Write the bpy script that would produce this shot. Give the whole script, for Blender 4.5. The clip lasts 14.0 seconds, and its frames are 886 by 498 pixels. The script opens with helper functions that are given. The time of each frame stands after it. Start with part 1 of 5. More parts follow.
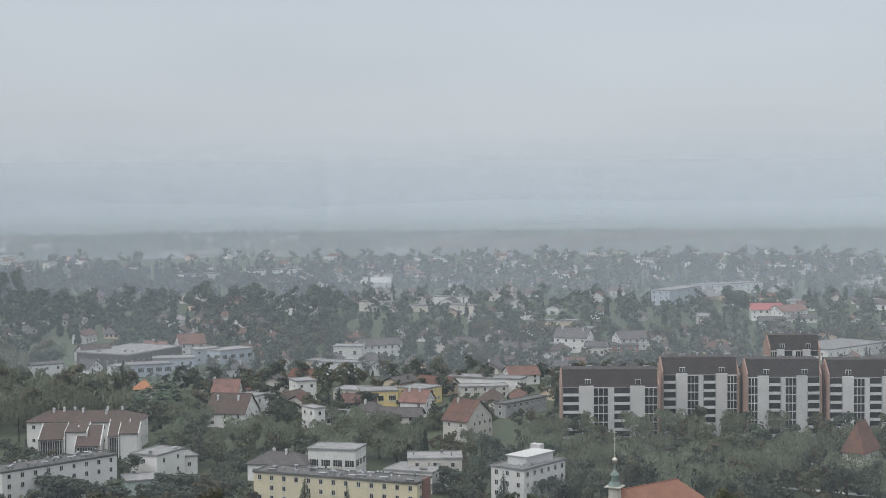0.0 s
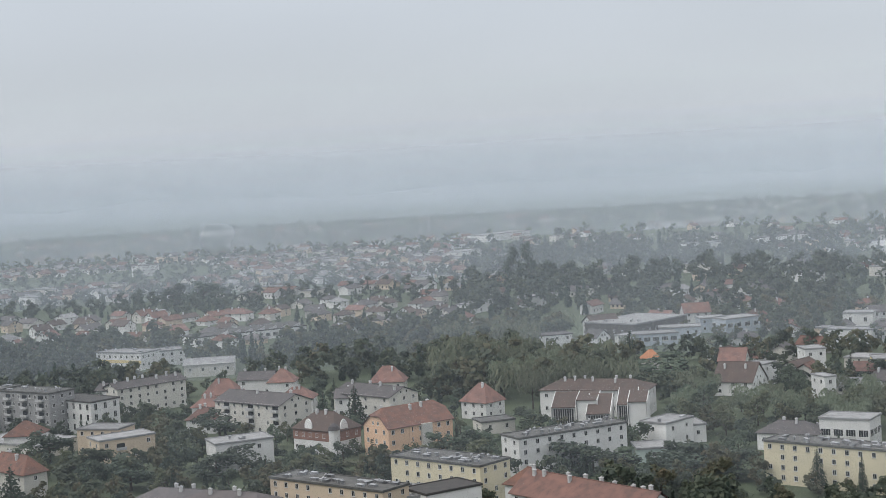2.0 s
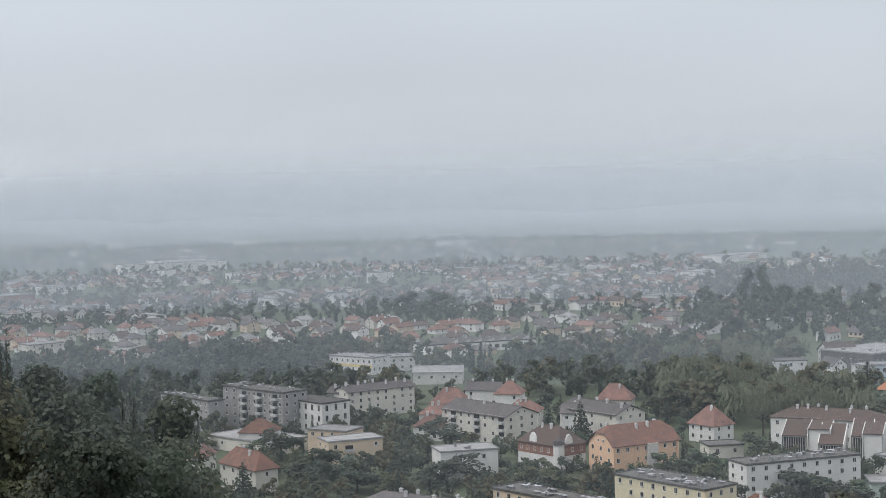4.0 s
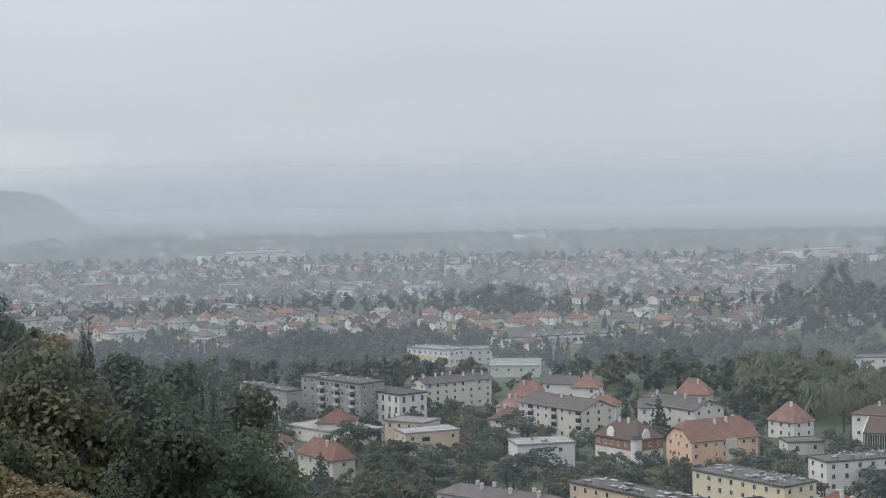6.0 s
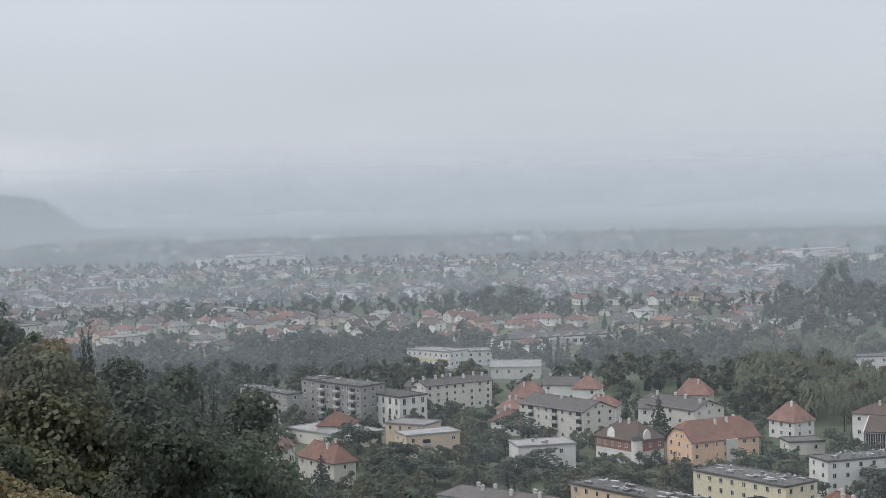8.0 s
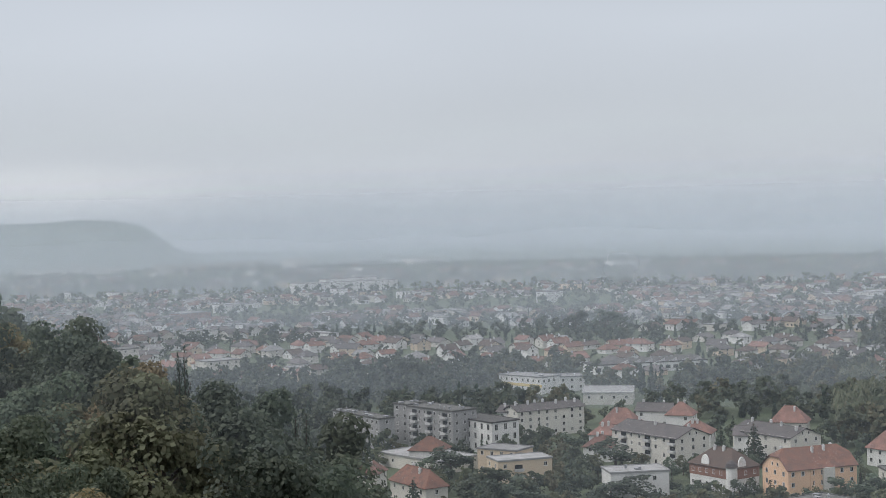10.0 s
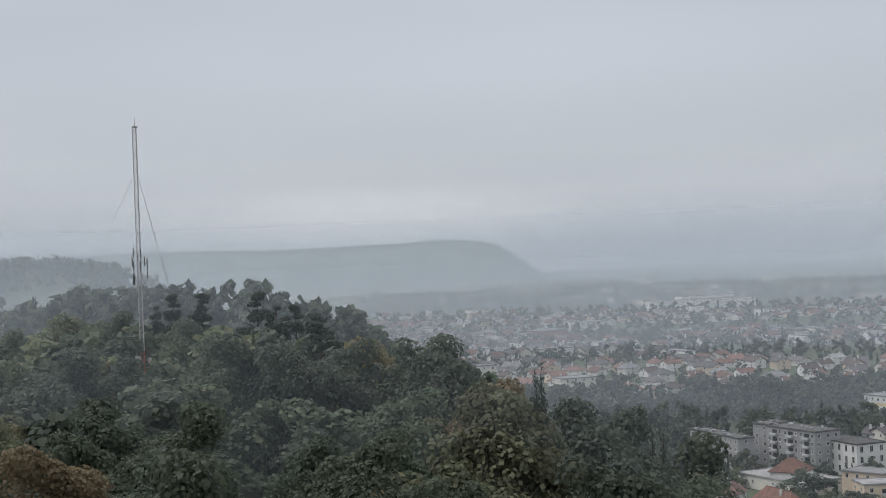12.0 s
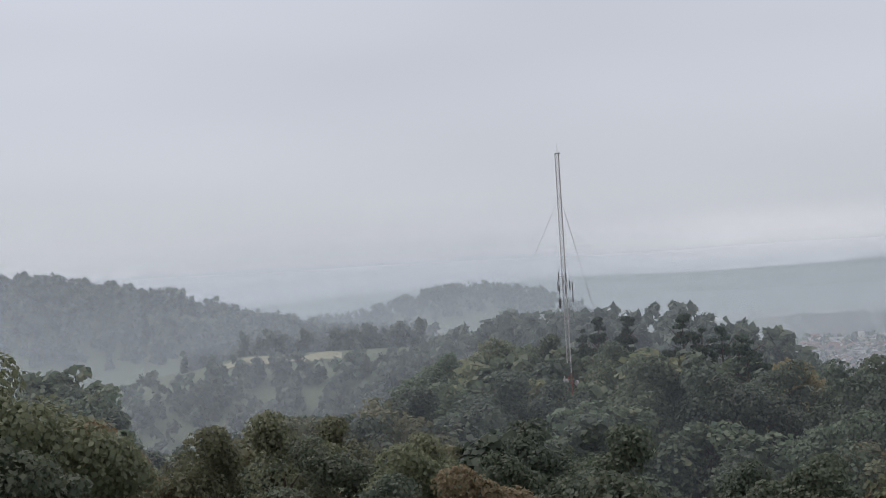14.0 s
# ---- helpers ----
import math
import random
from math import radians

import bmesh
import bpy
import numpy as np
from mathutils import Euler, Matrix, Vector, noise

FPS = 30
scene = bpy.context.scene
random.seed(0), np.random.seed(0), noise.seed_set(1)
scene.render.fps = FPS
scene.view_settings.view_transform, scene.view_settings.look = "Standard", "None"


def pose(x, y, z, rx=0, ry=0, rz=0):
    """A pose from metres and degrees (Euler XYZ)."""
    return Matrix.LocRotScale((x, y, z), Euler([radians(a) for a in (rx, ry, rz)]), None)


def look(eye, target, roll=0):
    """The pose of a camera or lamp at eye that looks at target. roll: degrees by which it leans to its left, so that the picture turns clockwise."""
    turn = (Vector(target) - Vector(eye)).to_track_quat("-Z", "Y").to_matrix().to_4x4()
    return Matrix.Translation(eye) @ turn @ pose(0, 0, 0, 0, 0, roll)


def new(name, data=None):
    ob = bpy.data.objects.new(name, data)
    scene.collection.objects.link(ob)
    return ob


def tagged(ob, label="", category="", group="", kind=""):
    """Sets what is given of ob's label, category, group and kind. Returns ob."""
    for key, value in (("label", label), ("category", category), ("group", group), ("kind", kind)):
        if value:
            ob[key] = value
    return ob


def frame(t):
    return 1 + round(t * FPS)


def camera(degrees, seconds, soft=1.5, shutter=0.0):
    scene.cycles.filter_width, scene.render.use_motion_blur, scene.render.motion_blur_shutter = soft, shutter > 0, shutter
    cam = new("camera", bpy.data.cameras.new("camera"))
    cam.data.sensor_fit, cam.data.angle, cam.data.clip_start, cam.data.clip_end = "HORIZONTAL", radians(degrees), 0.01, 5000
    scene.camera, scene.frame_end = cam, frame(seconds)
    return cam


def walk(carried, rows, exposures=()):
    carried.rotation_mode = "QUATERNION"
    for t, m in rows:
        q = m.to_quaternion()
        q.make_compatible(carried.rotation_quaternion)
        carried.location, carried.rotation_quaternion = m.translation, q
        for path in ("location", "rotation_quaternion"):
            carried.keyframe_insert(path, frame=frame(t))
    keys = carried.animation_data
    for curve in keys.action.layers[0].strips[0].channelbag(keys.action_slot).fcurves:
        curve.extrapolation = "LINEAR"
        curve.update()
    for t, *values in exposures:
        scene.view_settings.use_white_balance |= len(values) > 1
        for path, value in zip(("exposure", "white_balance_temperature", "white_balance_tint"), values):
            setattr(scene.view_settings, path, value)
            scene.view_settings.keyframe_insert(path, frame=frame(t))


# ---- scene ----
EYE = 97.0  # lookout tower above the flat town

cam = camera(32.383, 14.0, soft=0.8)
walk(cam, [
    (0, pose(0, 0, EYE, 87.603, 0, 25.833) @ pose(0, 0, 0, 0, 0, -0.445)),
    (0.5, pose(0, 0, EYE, 87.444, 0, 32.261) @ pose(0, 0, 0, 0, 0, -0.871)),
    (1, pose(0, 0, EYE, 87.661, 0, 37.062) @ pose(0, 0, 0, 0, 0, -0.725)),
    (1.5, pose(0, 0, EYE, 87.570, 0, 40.983) @ pose(0, 0, 0, 0, 0, -1.811)),
    (2, pose(0, 0, EYE, 87.033, 0, 44.575) @ pose(0, 0, 0, 0, 0, -3.201)),
    (2.5, pose(0, 0, EYE, 86.895, 0, 47.968) @ pose(0, 0, 0, 0, 0, -2.947)),
    (3, pose(0, 0, EYE, 87.061, 0, 49.914) @ pose(0, 0, 0, 0, 0, -2.613)),
    (3.5, pose(0, 0, EYE, 87.627, 0, 51.831) @ pose(0, 0, 0, 0, 0, -1.855)),
    (3.7, pose(0, 0, EYE, 87.820, 0, 52.491) @ pose(0, 0, 0, 0, 0, -1.559)),
    (5.8, pose(0, 0, EYE, 87.500, 0, 55.900) @ pose(0, 0, 0, 0, 0, -1.000)),
    (6, pose(0, 0, EYE, 87.687, 0, 56.202) @ pose(0, 0, 0, 0, 0, -0.973)),
    (6.5, pose(0, 0, EYE, 87.880, 0, 56.531) @ pose(0, 0, 0, 0, 0, -1.100)),
    (7, pose(0, 0, EYE, 87.726, 0, 56.351) @ pose(0, 0, 0, 0, 0, -1.299)),
    (7.2, pose(0, 0, EYE, 87.690, 0, 56.200) @ pose(0, 0, 0, 0, 0, -1.350)),
    (9.3, pose(0, 0, EYE, 88.082, 0, 56.426) @ pose(0, 0, 0, 0, 0, -1.426)),
    (9.5, pose(0, 0, EYE, 88.096, 0, 57.291) @ pose(0, 0, 0, 0, 0, -1.583)),
    (10, pose(0, 0, EYE, 88.778, 0, 59.611) @ pose(0, 0, 0, 0, 0, -1.403)),
    (10.5, pose(0, 0, EYE, 89.421, 0, 62.615) @ pose(0, 0, 0, 0, 0, -1.038)),
    (11, pose(0, 0, EYE, 89.686, 0, 66.083) @ pose(0, 0, 0, 0, 0, -1.376)),
    (11.5, pose(0, 0, EYE, 89.712, 0, 69.762) @ pose(0, 0, 0, 0, 0, -1.884)),
    (12, pose(0, 0, EYE, 89.844, 0, 72.853) @ pose(0, 0, 0, 0, 0, -2.126)),
    (12.5, pose(0, 0, EYE, 90.081, 0, 75.579) @ pose(0, 0, 0, 0, 0, -2.681)),
    (13, pose(0, 0, EYE, 90.257, 0, 78.627) @ pose(0, 0, 0, 0, 0, -3.118)),
    (13.5, pose(0, 0, EYE, 90.658, 0, 82.909) @ pose(0, 0, 0, 0, 0, -3.279)),
    (14, pose(0, 0, EYE, 91.431, 0, 88.596) @ pose(0, 0, 0, 0, 0, -3.311)),
], exposures=[(0.0, 0.14, 6420, 10), (3.0, 0.28, 6420, 11), (6.5, 0.26, 6430, 11.5), (9.5, 0.28, 6430, 11.5), (11.0, 0.08, 6430, 11.5), (12.5, 0.1, 6450, 12.5), (14.0, 0.16, 6500, 15)])

# ---------------------------------------------------------------- light: low overcast, soft
world = bpy.data.worlds.new("overcast")
scene.world = world
world.use_nodes = True
wn = world.node_tree
wn.nodes.clear()
w_out = wn.nodes.new("ShaderNodeOutputWorld")
w_bg = wn.nodes.new("ShaderNodeBackground")
w_sky = wn.nodes.new("ShaderNodeTexSky")
w_sky.sky_type = "NISHITA"
w_sky.sun_disc = False
w_sky.sun_elevation, w_sky.sun_rotation = radians(48), radians(200)
w_co = wn.nodes.new("ShaderNodeTexCoord")
w_sep = wn.nodes.new("ShaderNodeSeparateXYZ")
w_ramp = wn.nodes.new("ShaderNodeValToRGB")
w_noise = wn.nodes.new("ShaderNodeTexNoise")
w_map = wn.nodes.new("ShaderNodeMapping")
w_mul = wn.nodes.new("ShaderNodeMix")
w_mul.data_type, w_mul.blend_type = "RGBA", "MULTIPLY"
w_mul.inputs[0].default_value = 1.0
w_nr = wn.nodes.new("ShaderNodeValToRGB")
w_mix = wn.nodes.new("ShaderNodeMix")
w_mix.data_type = "RGBA"
w_mix.inputs[0].default_value = 0.012
w_noise.inputs["Scale"].default_value = 2.2
w_noise.inputs["Detail"].default_value = 2
w_map.inputs["Scale"].default_value = (1, 1, 5.0)
cr = w_ramp.color_ramp
cr.interpolation = "CARDINAL"
cr.elements[0].position, cr.elements[0].color = 0.0, (0.455, 0.482, 0.52, 1)
cr.elements[1].position, cr.elements[1].color = 1.0, (2.2, 2.3, 2.42, 1)
for pos, col in ((0.05, (0.46, 0.487, 0.523, 1)), (0.12, (0.47, 0.5, 0.537, 1)), (0.2, (0.5, 0.531, 0.569, 1)), (0.32, (0.66, 0.7, 0.747, 1)), (0.6, (1.6, 1.68, 1.78, 1))):
    e = cr.elements.new(pos)
    e.color = col
nr = w_nr.color_ramp
nr.elements[0].position, nr.elements[0].color = 0.0, (0.85, 0.85, 0.85, 1)
nr.elements[1].position, nr.elements[1].color = 1.0, (1.13, 1.13, 1.13, 1)
wl = wn.links.new
wl(w_co.outputs["Generated"], w_sep.inputs[0])
wl(w_co.outputs["Generated"], w_map.inputs[0])
wl(w_map.outputs[0], w_noise.inputs["Vector"])
wl(w_sep.outputs["Z"], w_ramp.inputs[0])
wl(w_noise.outputs[0], w_nr.inputs[0])
wl(w_ramp.outputs[0], w_mul.inputs[6])
wl(w_nr.outputs[0], w_mul.inputs[7])
# a brighter break in the low cloud over the distant hill
w_off, w_len, w_gap, w_brk = (wn.nodes.new(k) for k in ("ShaderNodeVectorMath", "ShaderNodeVectorMath", "ShaderNodeMapRange", "ShaderNodeMix"))
w_off.operation, w_len.operation, w_gap.interpolation_type = "MULTIPLY_ADD", "LENGTH", "SMOOTHERSTEP"
w_off.inputs[1].default_value = (3.0, 5.2, 40.0)
w_off.inputs[2].default_value = (-3.0 * -math.sin(radians(75)), -5.2 * math.cos(radians(75)), -40.0 * 0.017)
w_gap.inputs[1].default_value, w_gap.inputs[2].default_value = 0.0, 1.25
w_gap.inputs[3].default_value, w_gap.inputs[4].default_value = 1.0, 0.0
w_brk.data_type, w_brk.blend_type = "RGBA", "ADD"
w_brk.inputs[7].default_value = (0.16, 0.15, 0.135, 1)
wl(w_co.outputs["Generated"], w_off.inputs[0])
wl(w_off.outputs[0], w_len.inputs[0])
wl(w_len.outputs["Value"], w_gap.inputs[0])
wl(w_gap.outputs[0], w_brk.inputs[0])
wl(w_mul.outputs[2], w_brk.inputs[6])
wl(w_brk.outputs[2], w_mix.inputs[6])
wl(w_sky.outputs[0], w_mix.inputs[7])
wl(w_mix.outputs[2], w_bg.inputs[0])
wl(w_bg.outputs[0], w_out.inputs[0])
w_bg.inputs[1].default_value = 1.0

sun = new("sun", bpy.data.lights.new("sun", "SUN"))
sun.data.energy, sun.data.angle, sun.data.color = 1.5, radians(40), (1.0, 0.97, 0.92)
sun.matrix_world = look((0, 0, 500), (150, 330, 0))

# ---------------------------------------------------------------- helpers
class Shape:
    """Collects faces for one mesh."""

    def __init__(self):
        self.v, self.f, self.m = [], [], []

    def face(self, pts, m=0):
        n = len(self.v)
        self.v += [tuple(p) for p in pts]
        self.f.append(tuple(range(n, n + len(pts))))
        self.m.append(m)

    def box(self, x0, y0, z0, x1, y1, z1, m=0):
        p = [(x0, y0, z0), (x1, y0, z0), (x1, y1, z0), (x0, y1, z0), (x0, y0, z1), (x1, y0, z1), (x1, y1, z1), (x0, y1, z1)]
        for q in ((0, 3, 2, 1), (4, 5, 6, 7), (0, 1, 5, 4), (1, 2, 6, 5), (2, 3, 7, 6), (3, 0, 4, 7)):
            self.face([p[i] for i in q], m)

    def tube(self, a, b, ra, rb, n=6, m=0):
        a, b = Vector(a), Vector(b)
        ax = (b - a).normalized()
        u = ax.orthogonal().normalized()
        w = ax.cross(u)
        ring = lambda c, r: [c + r * (math.cos(k * math.tau / n) * u + math.sin(k * math.tau / n) * w) for k in range(n)]
        A, B = ring(a, ra), ring(b, rb)
        for k in range(n):
            self.face([A[k], A[(k + 1) % n], B[(k + 1) % n], B[k]], m)
        self.face(A[::-1], m)
        self.face(B, m)

    def mesh(self, name, *mats):
        me = bpy.data.meshes.new(name)
        me.from_pydata(self.v, [], self.f)
        for mt in mats:
            me.materials.append(mt)
        if len(mats) > 1:
            me.polygons.foreach_set("material_index", self.m)
        me.update()
        return me


def put(name, mesh, parent=None, m=None, label=""):
    ob = new(name, mesh)
    ob.parent = parent
    if m is not None:
        ob.matrix_basis = m
    return tagged(ob, label)


def polar(az, r, z=0.0):
    a = radians(az)
    return Vector((-math.sin(a) * r, math.cos(a) * r, z))


def smooth(a, b, x):
    t = min(1.0, max(0.0, (x - a) / (b - a)))
    return t * t * (3 - 2 * t)


def curve_at(x, pts):
    """Piecewise smooth value at x from (x, value) pairs."""
    if x <= pts[0][0]:
        return pts[0][1]
    for (x0, y0), (x1, y1) in zip(pts, pts[1:]):
        if x <= x1:
            return y0 + (y1 - y0) * smooth(x0, x1, x)
    return pts[-1][1]


def ground_z(x, y):
    """Height of the terrain: flat town, the castle hill and the wooded ridges beyond it."""
    r = math.hypot(x, y)
    az = math.degrees(math.atan2(-x, y))
    if az < -90:
        az += 360
    top = curve_at(az, ((30, 0), (46, 14), (56, 36), (62, 52), (68, 60), (76, 66), (84, 70), (96, 74), (150, 72)))
    reach = curve_at(az, ((50, 60), (60, 130), (66, 190), (76, 300), (84, 330), (92, 250), (100, 230)))
    z = top * (1 - smooth(reach, reach + 190, r))
    # wooded ridge behind the mast, descending towards the town
    z = max(z, curve_at(az, ((72.4, 0), (73.5, 38), (74.4, 53), (75.2, 61), (76.5, 67), (77.7, 70), (79, 73.5), (80.2, 76.5), (81.4, 75), (84.6, 77), (86.3, 77), (88, 74), (89.6, 68), (92, 56), (96, 36))) * math.exp(-((r - 520) / 130) ** 2))
    # plateau with a meadow across the valley
    z = max(z, curve_at(az, ((84.5, 0), (86, 30), (88.5, 62), (90, 69), (96, 69), (99, 62), (104, 50), (112, 40))) * smooth(430, 650, r) * (1 - smooth(780, 1000, r)))
    # far wooded ridge
    z = max(z, curve_at(az, ((87, 0), (90, 36), (92.4, 60), (93.9, 69), (96.4, 79), (99, 92), (101.4, 99), (103, 105), (112, 108), (150, 90))) * math.exp(-((r - 1000) / 250) ** 2))
    # faint ridge behind it in the fog
    z = max(z, curve_at(az, ((80.5, 0), (82.3, 34), (83.7, 61), (85.2, 80), (86.8, 87), (88.5, 88), (90, 78), (91.8, 65), (96, 50), (104, 40))) * math.exp(-((r - 1700) / 260) ** 2))
    # isolated hill out in the plain
    z = max(z, curve_at(az, ((68.4, 0), (69.2, 12), (69.7, 32), (70.2, 68), (70.7, 92), (71.6, 106), (72.8, 114), (74.5, 106), (79.3, 101), (83.6, 108), (90, 95), (100, 60))) * math.exp(-((r - 4200) / 400) ** 2))
    return z


# ---------------------------------------------------------------- materials
def noise_mix(nt, scale, detail, lo, hi, a, b, coord="Object"):
    co = nt.nodes.new("ShaderNodeTexCoord")
    nz = nt.nodes.new("ShaderNodeTexNoise")
    nz.inputs["Scale"].default_value, nz.inputs["Detail"].default_value = scale, detail
    rp = nt.nodes.new("ShaderNodeMapRange")
    rp.inputs[1].default_value, rp.inputs[2].default_value = lo, hi
    mx = nt.nodes.new("ShaderNodeMix")
    mx.data_type = "RGBA"
    nt.links.new(co.outputs[coord], nz.inputs["Vector"])
    nt.links.new(nz.outputs[0], rp.inputs[0])
    nt.links.new(rp.outputs[0], mx.inputs[0])
    for k, c in ((6, a), (7, b)):
        if isinstance(c, tuple):
            mx.inputs[k].default_value = (*c, 1)
        else:
            nt.links.new(c, mx.inputs[k])
    return mx.outputs[2], nz.outputs[0]


def material(name, a, b, rough=0.85, scale=0.6, fine=6.0, spread=0.12, bump=0.15, spec=0.3, metal=0.0, island=False):
    """Two-scale mottled surface between colours a and b; spread: brightness change from one object (or island) to the next."""
    m = bpy.data.materials.new(name)
    m.use_nodes = True
    nt = m.node_tree
    bs = nt.nodes["Principled BSDF"]
    c1, _ = noise_mix(nt, scale, 3, 0.3, 0.7, a, b)
    d = tuple(x * 0.72 for x in a)
    c2, fine_out = noise_mix(nt, fine, 4, 0.62, 0.85, c1, d)
    src = nt.nodes.new("ShaderNodeNewGeometry" if island else "ShaderNodeObjectInfo").outputs["Random Per Island" if island else "Random"]
    rg = nt.nodes.new("ShaderNodeMapRange")
    rg.inputs[3].default_value, rg.inputs[4].default_value = 1 - spread, 1 + spread
    hs = nt.nodes.new("ShaderNodeHueSaturation")
    nt.links.new(src, rg.inputs[0])
    nt.links.new(rg.outputs[0], hs.inputs["Value"])
    nt.links.new(c2, hs.inputs["Color"])
    nt.links.new(hs.outputs[0], bs.inputs["Base Color"])
    bs.inputs["Roughness"].default_value, bs.inputs["Metallic"].default_value = rough, metal
    bs.inputs["Specular IOR Level"].default_value = spec
    if bump:
        bp = nt.nodes.new("ShaderNodeBump")
        bp.inputs["Strength"].default_value = bump
        bp.inputs["Distance"].default_value = 0.05
        nt.links.new(fine_out, bp.inputs["Height"])
        nt.links.new(bp.outputs[0], bs.inputs["Normal"])
    return m


def foliage(name, a, b, yellow, amount):
    """Leaf surface: each leaf clump its own tone, some turning yellow, light passing through."""
    m = bpy.data.materials.new(name)
    m.use_nodes = True
    nt = m.node_tree
    bs = nt.nodes["Principled BSDF"]
    geo = nt.nodes.new("ShaderNodeNewGeometry")
    info = nt.nodes.new("ShaderNodeObjectInfo")
    mx = nt.nodes.new("ShaderNodeMix")
    mx.data_type = "RGBA"
    mx.inputs[6].default_value, mx.inputs[7].default_value = (*a, 1), (*b, 1)
    nt.links.new(geo.outputs["Random Per Island"], mx.inputs[0])
    c2, _ = noise_mix(nt, 0.35, 3, 0.62 - 0.3 * amount, 0.8, mx.outputs[2], yellow)
    hs = nt.nodes.new("ShaderNodeHueSaturation")
    rg = nt.nodes.new("ShaderNodeMapRange")
    rg.inputs[3].default_value, rg.inputs[4].default_value = 0.85, 1.4
    rh = nt.nodes.new("ShaderNodeMapRange")
    rh.inputs[3].default_value, rh.inputs[4].default_value = 0.475, 0.52
    nt.links.new(info.outputs["Random"], rg.inputs[0])
    nt.links.new(info.outputs["Random"], rh.inputs[0])
    nt.links.new(rg.outputs[0], hs.inputs["Value"])
    nt.links.new(rh.outputs[0], hs.inputs["Hue"])
    nt.links.new(c2, hs.inputs["Color"])
    nt.links.new(hs.outputs[0], bs.inputs["Base Color"])
    bs.inputs["Roughness"].default_value = 0.6
    bs.inputs["Specular IOR Level"].default_value = 0.25
    tr = nt.nodes.new("ShaderNodeBsdfTranslucent")
    ms = nt.nodes.new("ShaderNodeMixShader")
    ms.inputs[0].default_value = 0.45
    nt.links.new(hs.outputs[0], tr.inputs[0])
    nt.links.new(bs.outputs[0], ms.inputs[1])
    nt.links.new(tr.outputs[0], ms.inputs[2])
    nt.links.new(ms.outputs[0], nt.nodes["Material Output"].inputs[0])
    return m


def mist(name, density, base, top, breakup, scale, side, tint=(0.73, 0.805, 0.895)):
    """Thin airborne mist: lets most light pass, thins out with height and in patches."""
    m = bpy.data.materials.new(name)
    m.use_nodes = True
    nt = m.node_tree
    nt.nodes.clear()
    out = nt.nodes.new("ShaderNodeOutputMaterial")
    ms = nt.nodes.new("ShaderNodeMixShader")
    tp = nt.nodes.new("ShaderNodeBsdfTransparent")
    df = nt.nodes.new("ShaderNodeBsdfDiffuse")
    tl = nt.nodes.new("ShaderNodeBsdfTranslucent")
    half = nt.nodes.new("ShaderNodeMixShader")
    df.inputs[0].default_value = tl.inputs[0].default_value = (*tint, 1)
    co = nt.nodes.new("ShaderNodeTexCoord")
    sp = nt.nodes.new("ShaderNodeSeparateXYZ")
    hz = nt.nodes.new("ShaderNodeMapRange")
    hz.interpolation_type = "SMOOTHSTEP"
    hz.inputs[1].default_value, hz.inputs[2].default_value = base, top
    hz.inputs[3].default_value, hz.inputs[4].default_value = 1, 0
    nz = nt.nodes.new("ShaderNodeTexNoise")
    nz.inputs["Scale"].default_value, nz.inputs["Detail"].default_value = scale, 5
    rp = nt.nodes.new("ShaderNodeMapRange")
    rp.inputs[1].default_value, rp.inputs[2].default_value = 0.3, 0.7
    rp.inputs[3].default_value, rp.inputs[4].default_value = density * (1 - breakup), density * (1 + breakup)
    mu = nt.nodes.new("ShaderNodeMath")
    mu.operation, mu.use_clamp = "MULTIPLY", True
    ln = nt.links.new
    ln(co.outputs["Object"], sp.inputs[0])
    ln(co.outputs["Object"], nz.inputs["Vector"])
    ln(sp.outputs["Z"], hz.inputs[0])
    ln(nz.outputs[0], rp.inputs[0])
    ln(rp.outputs[0], mu.inputs[0])
    sd = nt.nodes.new("ShaderNodeMapRange")  # thicker towards one side
    sd.inputs[1].default_value, sd.inputs[2].default_value = side[1], side[0]
    sd.inputs[3].default_value, sd.inputs[4].default_value = 1 + side[2], 1
    m2 = nt.nodes.new("ShaderNodeMath")
    m2.operation = "MULTIPLY"
    ln(sp.outputs["Y"], sd.inputs[0])
    ln(sd.outputs[0], m2.inputs[0])
    ln(hz.outputs[0], m2.inputs[1])
    ln(m2.outputs[0], mu.inputs[1])
    ln(mu.outputs[0], ms.inputs[0])
    ln(tp.outputs[0], ms.inputs[1])
    ln(df.outputs[0], half.inputs[1])
    ln(tl.outputs[0], half.inputs[2])
    ln(half.outputs[0], ms.inputs[2])
    ln(ms.outputs[0], out.inputs[0])
    return m


GRASS = material("grass", (0.045, 0.062, 0.034), (0.07, 0.085, 0.05), scale=0.01, fine=0.4, bump=0)
GRASS_DARK = material("undergrowth", (0.03, 0.045, 0.018), (0.05, 0.06, 0.025), scale=0.05, fine=0.8, bump=0)
WHITE = material("white_render", (0.68, 0.68, 0.67), (0.56, 0.56, 0.55), scale=0.15, fine=1.2, spread=0.1)
CREAM = material("cream_render", (0.55, 0.53, 0.48), (0.46, 0.45, 0.42), scale=0.15, fine=1.2, spread=0.1)
YELLOW = material("yellow_render", (0.64, 0.58, 0.42), (0.56, 0.51, 0.38), scale=0.15, fine=1.2, spread=0.04)
TAN = material("tan_render", (0.56, 0.46, 0.35), (0.48, 0.4, 0.31), scale=0.15, fine=1.2, spread=0.05)
ORANGE = material("orange_render", (0.7, 0.47, 0.32), (0.62, 0.43, 0.3), scale=0.15, fine=1.2, spread=0.02)
